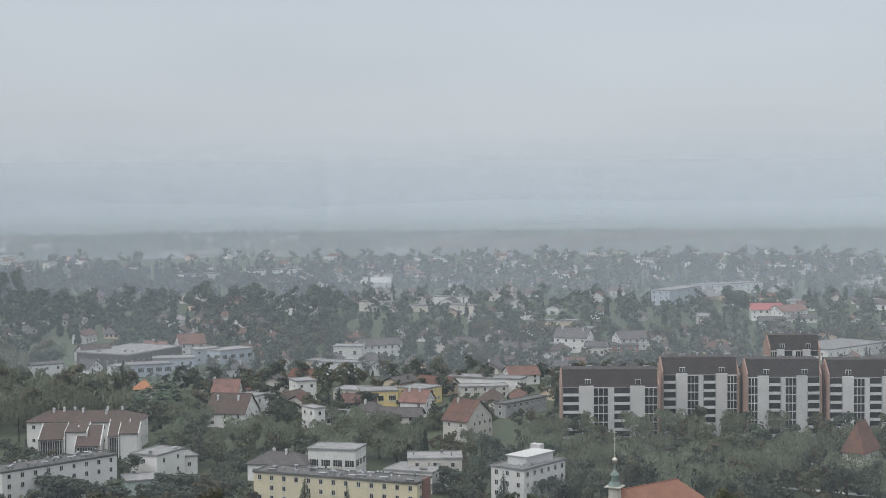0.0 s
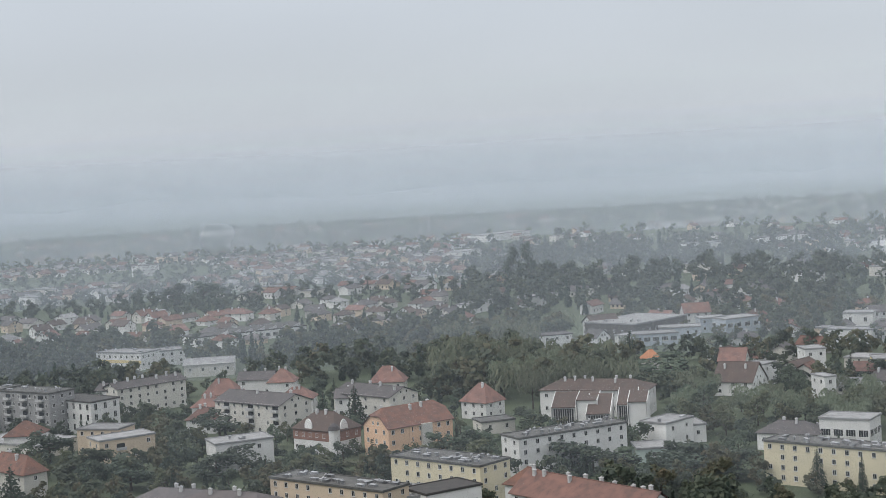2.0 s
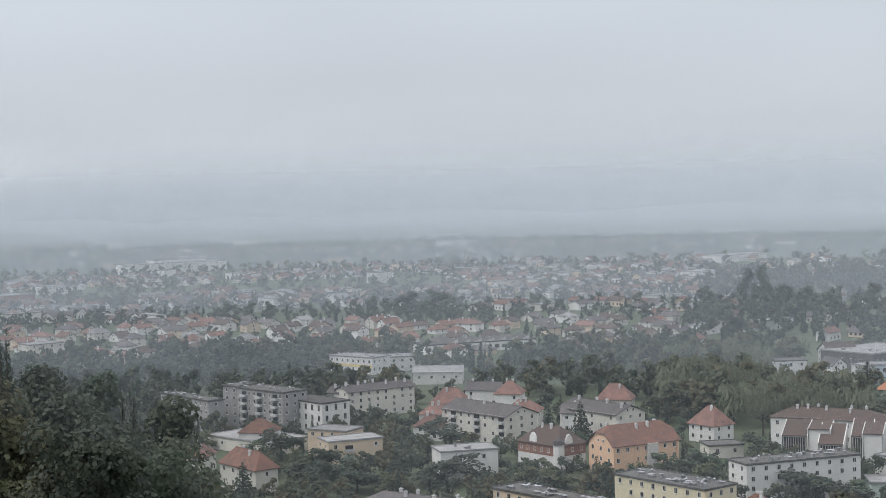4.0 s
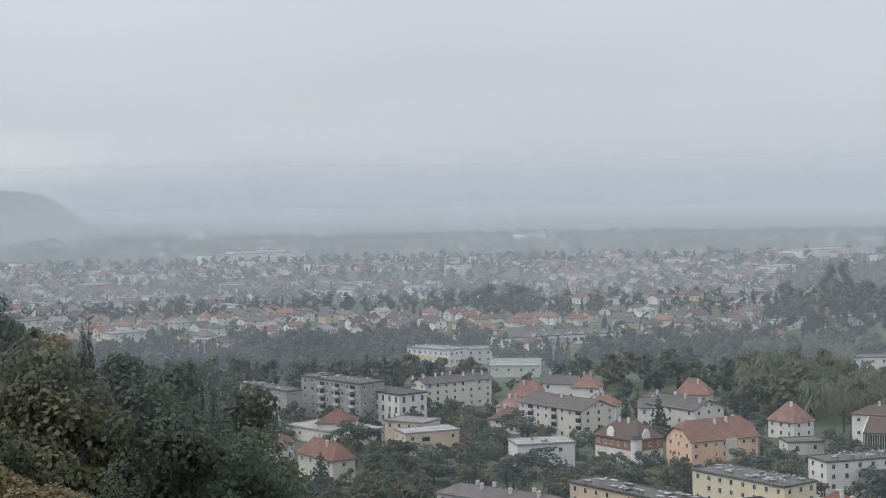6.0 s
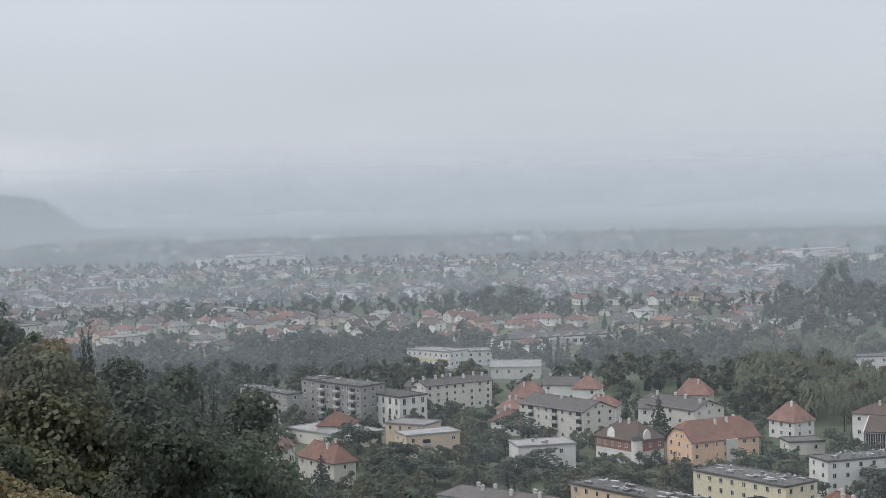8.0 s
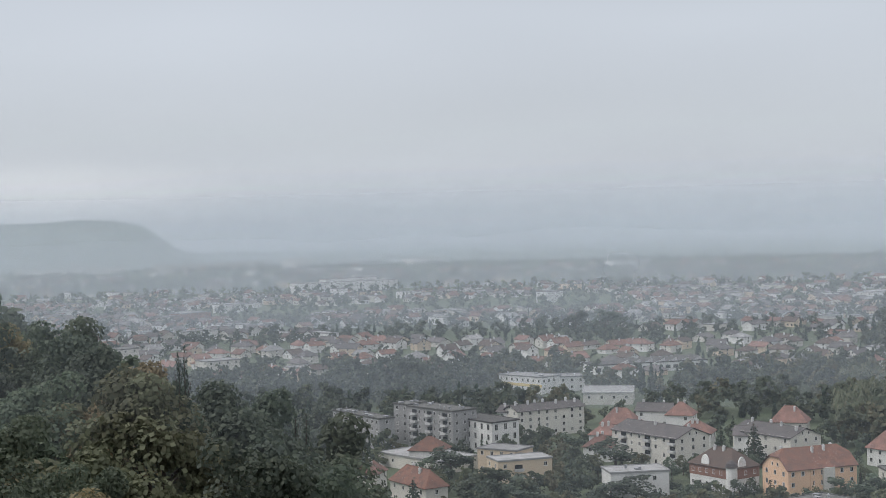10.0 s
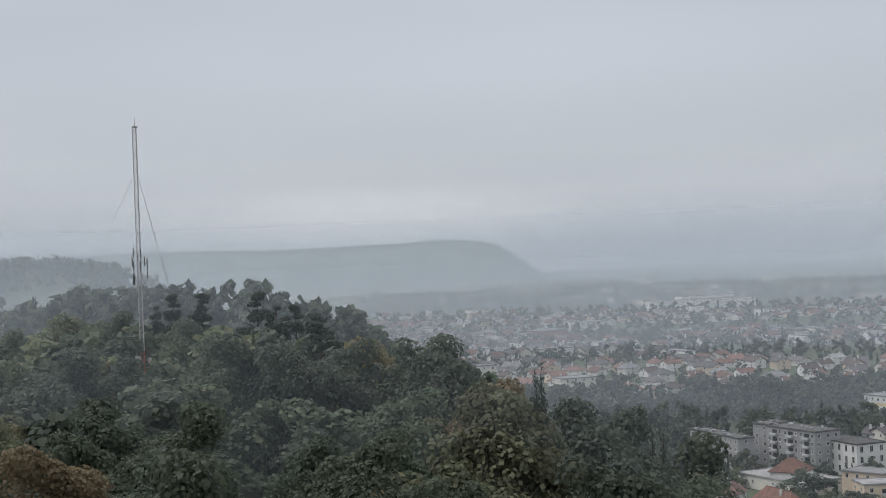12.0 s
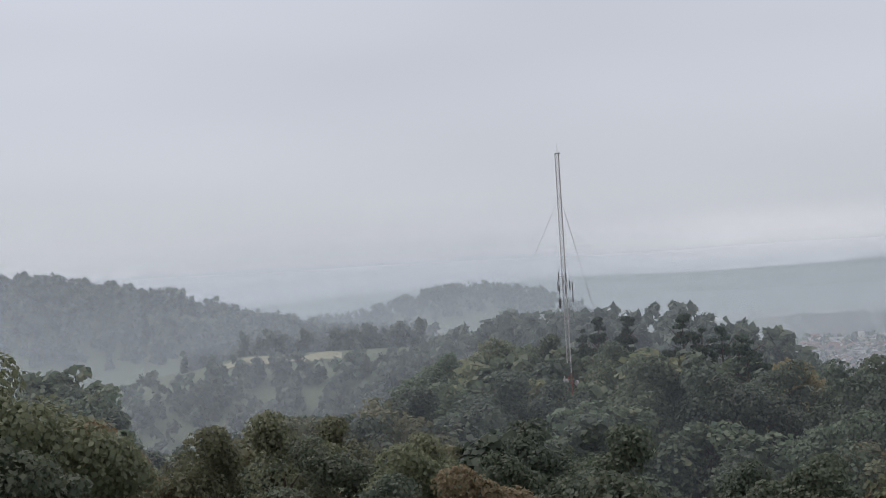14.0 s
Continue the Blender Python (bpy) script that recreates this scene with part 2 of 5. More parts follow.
SALMON = material("salmon_render", (0.36, 0.24, 0.195), (0.31, 0.21, 0.175), scale=0.15, fine=1.2, spread=0.05)
GREY = material("grey_panel", (0.3, 0.3, 0.3), (0.25, 0.25, 0.255), scale=0.2, fine=1.5, spread=0.06)
CONCRETE = material("pale_concrete", (0.52, 0.52, 0.52), (0.44, 0.44, 0.44), scale=0.2, fine=1.5, spread=0.08)
PALEGREEN = material("pale_green_panel", (0.42, 0.5, 0.46), (0.38, 0.45, 0.42), spread=0.05)
PALEBLUE = material("pale_blue_panel", (0.4, 0.44, 0.48), (0.34, 0.38, 0.42), spread=0.06)
BANDYELLOW = material("ochre_render", (0.62, 0.5, 0.24), (0.55, 0.45, 0.24), spread=0.05)
DARKWALL = material("dark_cladding", (0.09, 0.08, 0.075), (0.07, 0.065, 0.06), spread=0.05)
BRICK = material("red_brick", (0.24, 0.13, 0.1), (0.19, 0.11, 0.09), spread=0.08, fine=3)
TILE = material("red_roof_tiles", (0.2, 0.11, 0.09), (0.115, 0.074, 0.066), scale=0.35, fine=2.2, spread=0.25, bump=0.4)
TILE_OLD = material("weathered_roof_tiles", (0.17, 0.085, 0.062), (0.1, 0.062, 0.052), scale=0.4, fine=2.0, spread=0.15, bump=0.4)
TILE_BRIGHT_OLD = material("faded_orange_tiles", (0.25, 0.135, 0.1), (0.2, 0.11, 0.085), scale=0.3, fine=3, bump=0.4)
TILE_BRIGHT = material("orange_roof_tiles", (0.42, 0.19, 0.1), (0.34, 0.16, 0.09), scale=0.3, fine=3, bump=0.4)
REDMETAL = material("red_sheet_roof", (0.36, 0.1, 0.09), (0.3, 0.1, 0.09), rough=0.5)
BROWN = material("brown_roof", (0.085, 0.06, 0.05), (0.065, 0.05, 0.045), scale=0.3, fine=3, spread=0.15, bump=0.4)
SLATE = material("grey_roof", (0.11, 0.1, 0.1), (0.08, 0.075, 0.078), scale=0.3, fine=3, spread=0.2, bump=0.3)
MANSARD = material("dark_mansard_sheet", (0.045, 0.04, 0.04), (0.06, 0.052, 0.05), scale=0.3, fine=2, spread=0.1)
GRAVEL = material("roof_gravel", (0.12, 0.12, 0.115), (0.07, 0.07, 0.07), scale=0.5, fine=2.5, spread=0.15)
LIGHTROOF = material("pale_roof_sheet", (0.26, 0.262, 0.265), (0.17, 0.172, 0.175), scale=0.3, fine=1.5, spread=0.2)
DARKROOF = material("dark_roof_felt", (0.07, 0.065, 0.063), (0.05, 0.05, 0.05), scale=0.4, fine=2, spread=0.1)
VENT = material("weathered_metal", (0.35, 0.36, 0.37), (0.22, 0.22, 0.23), rough=0.5, spread=0.4, metal=0.4)
GLASS = material("window_glass", (0.02, 0.022, 0.026), (0.035, 0.038, 0.042), rough=0.12, spread=0.4, bump=0, spec=0.6)
FRAME = material("window_frame", (0.6, 0.6, 0.58), (0.5, 0.5, 0.48), rough=0.5, spread=0.2, bump=0)
BARK = material("bark", (0.07, 0.055, 0.045), (0.045, 0.037, 0.03), scale=2, fine=8, bump=0.5)
LEAF = foliage("broad_leaves", (0.062, 0.083, 0.061), (0.106, 0.128, 0.087), (0.142, 0.14, 0.082), 0.3)
LEAF_DARK = foliage("dark_leaves", (0.05, 0.066, 0.055), (0.087, 0.106, 0.077), (0.095, 0.107, 0.07), 0.2)
LEAF_OLIVE = foliage("olive_leaves", (0.085, 0.098, 0.062), (0.132, 0.142, 0.088), (0.175, 0.153, 0.088), 0.6)
LEAF_RUST = foliage("rusty_leaves", (0.125, 0.112, 0.066), (0.185, 0.15, 0.09), (0.17, 0.115, 0.07), 0.7)
WILLOW = foliage("willow_leaves", (0.115, 0.138, 0.095), (0.162, 0.18, 0.124), (0.18, 0.178, 0.112), 0.4)
NEEDLE = foliage("needles", (0.03, 0.047, 0.035), (0.055, 0.075, 0.052), (0.06, 0.075, 0.05), 0.1)
RED_PAINT = material("red_paint", (0.34, 0.1, 0.08), (0.28, 0.1, 0.085), rough=0.5, bump=0)
WHITE_PAINT = material("white_paint", (0.4, 0.39, 0.39), (0.28, 0.27, 0.27), rough=0.5, bump=0)
ASPHALT = material("asphalt", (0.055, 0.055, 0.057), (0.045, 0.045, 0.046), scale=0.3, fine=4, bump=0.1)
COPPER = material("verdigris_copper", (0.2, 0.26, 0.24), (0.14, 0.17, 0.16), rough=0.6)
GOLD = material("pale_metal_ball", (0.6, 0.58, 0.5), (0.5, 0.48, 0.42), rough=0.35, metal=0.5)
CARS = [material("car_paint", c, tuple(x * 0.9 for x in c), rough=0.3, spec=0.5, bump=0) for c in ((0.6, 0.6, 0.62), (0.05, 0.06, 0.08), (0.12, 0.2, 0.35), (0.3, 0.31, 0.32))]
RUBBER = material("tyre_rubber", (0.02, 0.02, 0.02), (0.025, 0.025, 0.025), bump=0)
# ---------------------------------------------------------------- ground
def build_ground():
    radii = [0.0] + [25 * 1.075 ** k for k in range(74)]
    radii = [r for r in radii if r < 4850] + [4900]
    azs = [k * 2.0 for k in range(180)]
    azs = sorted(set([a for a in azs if not 52 <= a <= 112] + [52 + 0.75 * k for k in range(81)]))
    v, f = [(0, 0, ground_z(0.01, 0.01))], []
    for r in radii[1:]:
        for a in azs:
            p = polar(a if a < 270 else a - 360, r)
            v.append((p.x, p.y, ground_z(p.x, p.y)))
    n = len(azs)
    for k in range(n):
        f.append((0, 1 + (k + 1) % n, 1 + k)[::-1])
    for j in range(len(radii) - 2):
        for k in range(n):
            a, b = 1 + j * n + k, 1 + j * n + (k + 1) % n
            f.append((a, b, b + n, a + n))
    me = bpy.data.meshes.new("ground")
    me.from_pydata(v, [], f)
    me.materials.append(GRASS)
    me.polygons.foreach_set("use_smooth", [True] * len(f))
    me.update()
    tagged(put("ground", me), "grassy ground of the town and wooded hills", "ground", kind="structure")


build_ground()


MEADOW = material("dry_meadow", (0.19, 0.18, 0.12), (0.13, 0.135, 0.085), scale=0.04, fine=0.5, bump=0)


def meadow():
    """A mown field on the plateau across the valley, laid over the terrain."""
    v, f = [], []
    n, m = 24, 8
    for i in range(n + 1):
        for j in range(m + 1):
            az = 92.6 + 4.6 * i / n
            p = polar(az, 648 + 6 * math.sin(i * 0.7) + (70 + 16 * math.sin(i * 0.5)) * j / m)
            v.append((p.x, p.y, ground_z(p.x, p.y) + 0.35))
    for i in range(n):
        for j in range(m):
            a = i * (m + 1) + j
            f.append((a, a + m + 1, a + m + 2, a + 1)[::-1])
    me = bpy.data.meshes.new("meadow")
    me.from_pydata(v, [], f)
    me.materials.append(MEADOW)
    tagged(put("meadow", me), "pale mown meadow between misty woods", "meadow", kind="structure")


meadow()


def mist_veil(r, az0, az1, height, mat, label):
    """An upright curtain of mist, part of a wide circle."""
    v, f = [], []
    n = 48
    for k in range(n + 1):
        p = polar(az0 + (az1 - az0) * k / n, r)
        v += [(p.x, p.y, -1.0), (p.x, p.y, height)]
    f = [(2 * k, 2 * k + 2, 2 * k + 3, 2 * k + 1) for k in range(n)]
    me = bpy.data.meshes.new("mist")
    me.from_pydata(v, [], f)
    me.materials.append(mat)
    tagged(put("mist", me), label, "mist", kind="stuff")


# thicker, torn mist fills the wooded valley, where y is small; thin even haze lies over the town
for r, dens, base, top, torn, side in (
        (145, 0.011, 92, 110, 0.3, (0.5, 0.12, 5.5)), (430, 0.08, 88, 124, 0.3, (0.26, 0.08, 1.9)), (760, 0.18, 108, 190, 0.2, (0.24, 0.06, 0.4)),
        (1300, 0.28, 60, 140, 0.06, (0.2, 0.04, 0.0)), (2100, 0.31, 60, 150, 0.06, (0.2, 0.04, 0.0)), (3250, 0.5, 96, 215, 0.05, (0.2, 0.1, 0.0)),
        (4000, 0.5, 40, 150, 0.03, (0.42, 0.34, -1.0)), (4750, 0.23, 60, 450, 0.03, (0.47, 0.28, -0.4))):
    mist_veil(r, -6, 118, top + 5, mist("mist_%d" % r, dens, base, top, torn, 6.0 / r + 0.001, (side[0] * r, side[1] * r, side[2])), "thin grey mist hanging over the valley")
# ---------------------------------------------------------------- buildings
FOOT = []  # footprints: x, y, radius


def window_mesh(w, h, bars=1):
    s = Shape()
    t = 0.09
    s.box(-w / 2, -0.10, 0, -w / 2 + t, 0.02, h)
    s.box(w / 2 - t, -0.10, 0, w / 2, 0.02, h)
    s.box(-w / 2 + t, -0.10, 0, w / 2 - t, 0.02, t)
    s.box(-w / 2 + t, -0.10, h - t, w / 2 - t, 0.02, h)
    for k in range(bars):
        x = -w / 2 + w * (k + 1) / (bars + 1)
        s.box(x - 0.03, -0.08, t, x + 0.03, 0.0, h - t)
    s.box(-w / 2 - 0.1, -0.2, -0.08, w / 2 + 0.1, 0.02, 0)
    s.face([(-w / 2 + t, -0.03, t), (w / 2 - t, -0.03, t), (w / 2 - t, -0.03, h - t), (-w / 2 + t, -0.03, h - t)], 1)
    return s.mesh("window", FRAME, GLASS)


WIN = window_mesh(1.25, 1.5)
WIN_TALL = window_mesh(1.5, 2.5)
WIN_WIDE = window_mesh(3.2, 2.3, 3)
WIN_SMALL = window_mesh(0.9, 1.1, 0)


def vent_mesh(kind):
    s = Shape()
    if kind == 0:
        s.tube((0, 0, 0), (0, 0, 0.9), 0.25, 0.25, 8)
        s.tube((0, 0, 0.9), (0, 0, 1.25), 0.5, 0.1, 8)
    elif kind == 1:
        s.box(-1.1, -0.6, 0, 1.1, 0.6, 0.5)
        s.box(-1.2, -0.7, 0.5, 1.2, 0.7, 0.65)
    else:
        s.box(-0.4, -0.4, 0, 0.4, 0.4, 1.0)
        s.box(-0.55, -0.55, 1.0, 0.55, 0.55, 1.12)
    return s.mesh("roof_vent", VENT)


VENTS = [vent_mesh(k) for k in range(3)]


def chimney_mesh():
    s = Shape()
    s.box(-0.45, -0.35, -2.0, 0.45, 0.35, 1.5)
    s.box(-0.55, -0.45, 1.5, 0.55, 0.45, 1.7)
    s.tube((0.2, 0, 1.7), (0.2, 0, 2.0), 0.12, 0.12, 6)
    s.tube((-0.2, 0, 1.7), (-0.2, 0, 2.0), 0.12, 0.12, 6)
    return s.mesh("chimney", CONCRETE)


CHIMNEY = chimney_mesh()


def balcony_mesh():
    s = Shape()
    s.box(-1.7, -1.3, 0, 1.7, 0.02, 0.16)
    s.box(-1.7, -1.3, 0.16, 1.7, -1.22, 1.05)
    s.box(-1.7, -1.22, 0.16, -1.62, 0.02, 1.05)
    s.box(1.62, -1.22, 0.16, 1.7, 0.02, 1.05)
    s.face([(-1.5, -0.03, 0.16), (1.5, -0.03, 0.16), (1.5, -0.03, 2.3), (-1.5, -0.03, 2.3)], 1)
    return s.mesh("balcony", CONCRETE, GLASS)


BALCONY = balcony_mesh()


def roof_shape(kind, L, W, z, rh, over=0.6):
    """Roof with thickness over a plan of L by W, eaves at z."""
    s = Shape()
    a, b = L / 2 + over, W / 2 + over
    if kind == "flat":
        s.box(-L / 2, -W / 2, z, L / 2, W / 2, z + 0.25)
        for x0, y0, x1, y1 in ((-a + 0.3, -b + 0.3, a - 0.3, -b + 0.65), (-a + 0.3, b - 0.65, a - 0.3, b - 0.3), (-a + 0.3, -b + 0.65, -a + 0.65, b - 0.65), (a - 0.65, -b + 0.65, a - 0.3, b - 0.65)):
            s.box(x0, y0, z - 0.15, x1, y1, z + 0.5)
        return s
    cut = {"gable": 0.0, "hip": min(W / 2, L / 2 - 0.3), "halfhip": W * 0.22}[kind]
    h0 = z - 0.25
    ridge = z + rh
    e = [(-a, -b, h0), (a, -b, h0), (a, b, h0), (-a, b, h0)]
    r0, r1 = (-a + cut, 0, ridge), (a - cut, 0, ridge)
    if kind == "halfhip":
        f = 0.62
        p = [(-a, -b * (1 - f), h0 + (ridge - h0) * f), (-a, b * (1 - f), h0 + (ridge - h0) * f), (a, -b * (1 - f), h0 + (ridge - h0) * f), (a, b * (1 - f), h0 + (ridge - h0) * f)]
        s.face([e[0], e[1], p[2], r1, r0, p[0]])
        s.face([e[2], e[3], p[1], r0, r1, p[3]])
        s.face([p[0], r0, p[1]])
        s.face([p[2], p[3], r1])
    else:
        s.face([e[0], e[1], r1, r0])
        s.face([e[2], e[3], r0, r1])
        if kind == "hip":
            s.face([e[3], e[0], r0])
            s.face([e[1], e[2], r1])
    n = len(s.f)
    for i in range(n):  # underside, for thickness
        s.face([Vector(s.v[j]) - Vector((0, 0, 0.22)) for j in s.f[i]][::-1])
    for i in range(4):
        q0, q1 = e[i], e[(i + 1) % 4]
        if kind == "hip" or i in (0, 2):
            s.face([(q0[0], q0[1], h0 - 0.22), (q1[0], q1[1], h0 - 0.22), q1, q0])
    if kind in ("gable", "hip"):
        s.box(r0[0], -0.15, ridge - 0.1, r1[0], 0.15, ridge + 0.08)
    return s


def wall_shape(kind, L, W, z, rh):
    s = Shape()
    a, b = L / 2, W / 2
    s.box(-a, -b, -1.0, a, b, z)
    if kind in ("gable", "halfhip"):
        f = 1.0 if kind == "gable" else 0.6
        top = z + (rh - 0.5) * f
        for x in (-a, a - 0.3):
            pts = [(x, -b, z), (x, -b * (1 - f), top), (x, b * (1 - f), top), (x, b, z)] if f < 1 else [(x, -b, z), (x, 0, top), (x, b, z)]
            far = [(p[0] + 0.3, p[1], p[2]) for p in pts]
            s.face(pts[::-1] if f < 1 else pts[::-1])
            s.face(far)
    return s


def building(kind, x, y, rot, L, W, z, roof, rh, wall_mat, roof_mat, label, rows=2, step=4.0, clutter=0, chimneys=0, balc=False, tall=False,
             glaze=False, pil=False, band=False, turret=False, brick=False, pent=False):
    rnd = random.Random(int(abs(x) * 7 + abs(y) * 3))
    ob = tagged(new(kind), label, kind.replace("_", " ") if kind != "apartment_block" else "apartment building")
    ob.matrix_basis = pose(x, y, 0, 0, 0, rot)
    FOOT.append((x, y, max(L, W) * 0.5 + 1.5, z, L, W, rot))
    part_wall = put("wall", wall_shape(roof, L, W, z, rh).mesh("wall", wall_mat), ob)
    put("roof", roof_shape(roof, L, W, z, rh).mesh("roof", roof_mat), ob)
    fl = (z - 0.6) / rows
    win = WIN_TALL if tall else WIN_WIDE if glaze else WIN
    ww = {WIN: 1.4, WIN_TALL: 1.7, WIN_WIDE: 3.4}[win]
    for face_len, dist, turn in ((L, W / 2, 0), (W, L / 2, 90), (L, W / 2, 180), (W, L / 2, 270)):
        n = max(1, int((face_len - 1.0) / max(step, ww)))
        for i in range(n):
            px = (i + 0.5) * face_len / n - face_len / 2
            bay = balc and turn in (0, 180) and i % 3 == 1
            for k in range(rows):
                if not glaze and not bay and rnd.random() < 0.06:
                    continue
                m = pose(0, 0, 0, 0, 0, turn) @ pose(px, -dist, 0.6 + k * fl + (fl - (1.5 if win == WIN else 2.4)) * 0.55)
                if bay and k > 0:
                    put("balcony", BALCONY, ob, pose(0, 0, 0, 0, 0, turn) @ pose(px, -dist, 0.6 + k * fl))
                else:
                    put("window", win, ob, m)
    if roof in ("gable", "halfhip"):
        for turn in (90, 270):
            for sx in (-1, 1):
                put("window", WIN_SMALL, ob, pose(0, 0, 0, 0, 0, turn) @ pose(sx * W * 0.1, -L / 2, z + 0.5))
    for i in range(clutter):
        px, py = rnd.uniform(-L / 2 + 1.5, L / 2 - 1.5), rnd.choice((-1, 1)) * rnd.uniform(0.08, 0.34) * W
        put("roof_vent", VENTS[rnd.choice((0, 0, 1, 1, 2))], ob, pose(px, py, z + 0.25, 0, 0, rnd.choice((0, 0, 90))))
    for i in range(chimneys):
        px = (i + 0.5 + rnd.uniform(-0.25, 0.25)) * L / chimneys - L / 2
        py = rnd.choice((-1, 1)) * W * rnd.uniform(0.05, 0.18)
        hz = z + rh * (1 - abs(py) / (W / 2 + 0.6)) - 0.2
        if roof == "hip" and abs(px) > L / 2 - W / 2:
            px *= 0.45
        put("chimney", CHIMNEY, ob, pose(px, py, hz, 0, 0, rnd.choice((0, 90))))
    if pil:
        for side in (-1, 1):
            for i in range(int(L / 7) + 1):
                s = Shape()
                px = -L / 2 + 0.5 + i * (L - 1.0) / int(L / 7)
                s.box(px - 0.5, side * W / 2 - 0.18, 0, px + 0.5, side * W / 2 + 0.18, z - 0.3)
                put("pilaster", s.mesh("pilaster", ORANGE), ob)
        for sx in (-1, 1):
            s = Shape()
            s.box(sx * L * 0.08 - 2.2, -W / 2 - 0.9, 0, sx * L * 0.08 + 2.2, -W / 2 + 0.05, z - 0.2)
            if sx > 0:
                put("stair_bay", s.mesh("stair_bay", CREAM), ob)
    if band:
        s = Shape()
        for x0, y0, x1, y1 in ((-L / 2 - 0.08, -W / 2 - 0.08, L / 2 + 0.08, -W / 2 + 0.02), (-L / 2 - 0.08, W / 2 - 0.02, L / 2 + 0.08, W / 2 + 0.08), (-L / 2 - 0.08, -W / 2 + 0.02, -L / 2 + 0.02, W / 2 - 0.02), (L / 2 - 0.02, -W / 2 + 0.02, L / 2 + 0.08, W / 2 - 0.02)):
            s.box(x0, y0, z * 0.58, x1, y1, z - 0.3)
        put("upper_band", s.mesh("upper_band", BRICK), ob, label="dull red rendered upper storey band")
        for turn, ln, d in ((0, L, W / 2), (90, W, L / 2)):
            for px in (-ln * 0.12,):
                s = Shape()
                s.face([(-1.8, 0, 0), (1.8, 0, 0), (1.6, 0, 2.2), (0.8, 0, 3.4), (0, 0, 3.8), (-0.8, 0, 3.4), (-1.6, 0, 2.2)])
                s.face([(1.8, 0.5, 0), (-1.8, 0.5, 0), (-1.6, 0.5, 2.2), (-0.8, 0.5, 3.4), (0, 0.5, 3.8), (0.8, 0.5, 3.4), (1.6, 0.5, 2.2)])
                rim = [(-1.8, 0), (-1.6, 2.2), (-0.8, 3.4), (0, 3.8), (0.8, 3.4), (1.6, 2.2), (1.8, 0)]
                for (xa, za), (xb, zb) in zip(rim, rim[1:]):
                    s.face([(xa, 0, za), (xb, 0, zb), (xb, 0.5, zb), (xa, 0.5, za)])
                put("curved_gable", s.mesh("curved_gable", WHITE), ob, pose(0, 0, 0, 0, 0, turn) @ pose(px, -d - 0.15, z - 0.3))
    if turret:
        s = Shape()
        s.tube((0, 0, 0), (0, 0, z + 0.4), 1.9, 1.9, 8)
        put("corner_turret", s.mesh("corner_turret", WHITE), ob, pose(L / 2, -W / 2, 0))
        s = Shape()
        s.tube((0, 0, 0), (0, 0, 1.4), 2.2, 1.7, 10)
        s.tube((0, 0, 1.4), (0, 0, 2.4), 1.7, 0.5, 10)
        put("turret_dome", s.mesh("turret_dome", SLATE), ob, pose(L / 2, -W / 2, z + 0.4))
    if brick:
        s = Shape()
        s.box(L / 2 - 0.05, -W * 0.15, 0, L / 2 + 0.6, W * 0.35, z + 0.8)
        put("brick_stair_shaft", s.mesh("brick_stair_shaft", BRICK), ob)
    if pent:
        s = Shape()
        s.box(-L * 0.28, -W * 0.3, z + 0.25, L * 0.36, W * 0.28, z + 2.9)
        s.box(-L * 0.3, -W * 0.34, z + 2.9, L * 0.38, W * 0.32, z + 3.1)
        put("penthouse", s.mesh("penthouse", CONCRETE), ob)
        s = Shape()
        s.box(L * 0.44, W * 0.2, z - 1.0, L * 0.5 + 0.8, W * 0.5, z + 4.0)
        put("lift_tower", s.mesh("lift_tower", CONCRETE), ob)
    return ob


building("apartment_block", -379.2, 362.9, 80.7, 26.9, 14.9, 11, "halfhip", 6, ORANGE, TILE_OLD, "orange rendered apartment house with half-hipped red tile roof", rows=3, step=3.6, chimneys=5, pil=True)
building("apartment_block", -313.7, 316.1, 2.4, 35.2, 13.3, 12.5, "flat", 0, YELLOW, GRAVEL, "pale yellow four-storey block with cluttered flat roof", rows=4, step=4.0, clutter=26)
building("apartment_block", -317.8, 275.8, 4.3, 43.4, 10.4, 12.5, "flat", 0, TAN, GRAVEL, "sandy yellow block with grey gravel roof and vents", rows=4, step=4.0, clutter=30)
building("apartment_block", -313.7, 368.9, 73.0, 40.7, 10.7, 12.5, "flat", 0, WHITE, GRAVEL, "white four-storey block with dark flat roof", rows=4, step=4.2, clutter=26)
building("apartment_block", -347.9, 253.2, 18.0, 42.2, 10.4, 9, "hip", 2.2, WHITE, SLATE, "low white house with dark roof and tall pipes", rows=2, step=4, clutter=0, chimneys=6)
building("villa", -414.1, 316.4, 67.6, 20.1, 13.0, 9.5, "flat", 0, WHITE, LIGHTROOF, "white modern flat-roofed house with three roof lights", rows=2, step=9, clutter=3)
building("apartment_block", -465.8, 368.3, 4.3, 36.4, 17.0, 12, "gable", 3.2, CREAM, SLATE, "grey-green rendered block with balconies and slate roof", rows=4, step=4.2, chimneys=3, balc=True)
building("villa", -405.1, 348.0, 3.6, 20.4, 13.0, 9.5, "hip", 5.5, WHITE, BROWN, "ornate white and red villa with brown mansard roof", rows=2, step=3.2, chimneys=3, band=True, turret=True)
building("apartment_block", -445.0, 408.8, 1.0, 31.8, 15.9, 10.5, "gable", 3, CREAM, SLATE, "pale block with grey pitched roof", rows=3, step=4.5, chimneys=4)
building("house", -405.6, 429.0, 0.3, 13.0, 10.8, 7, "hip", 6.5, WHITE, TILE, "white villa with red pyramid tile roof", rows=2, step=4, chimneys=1)
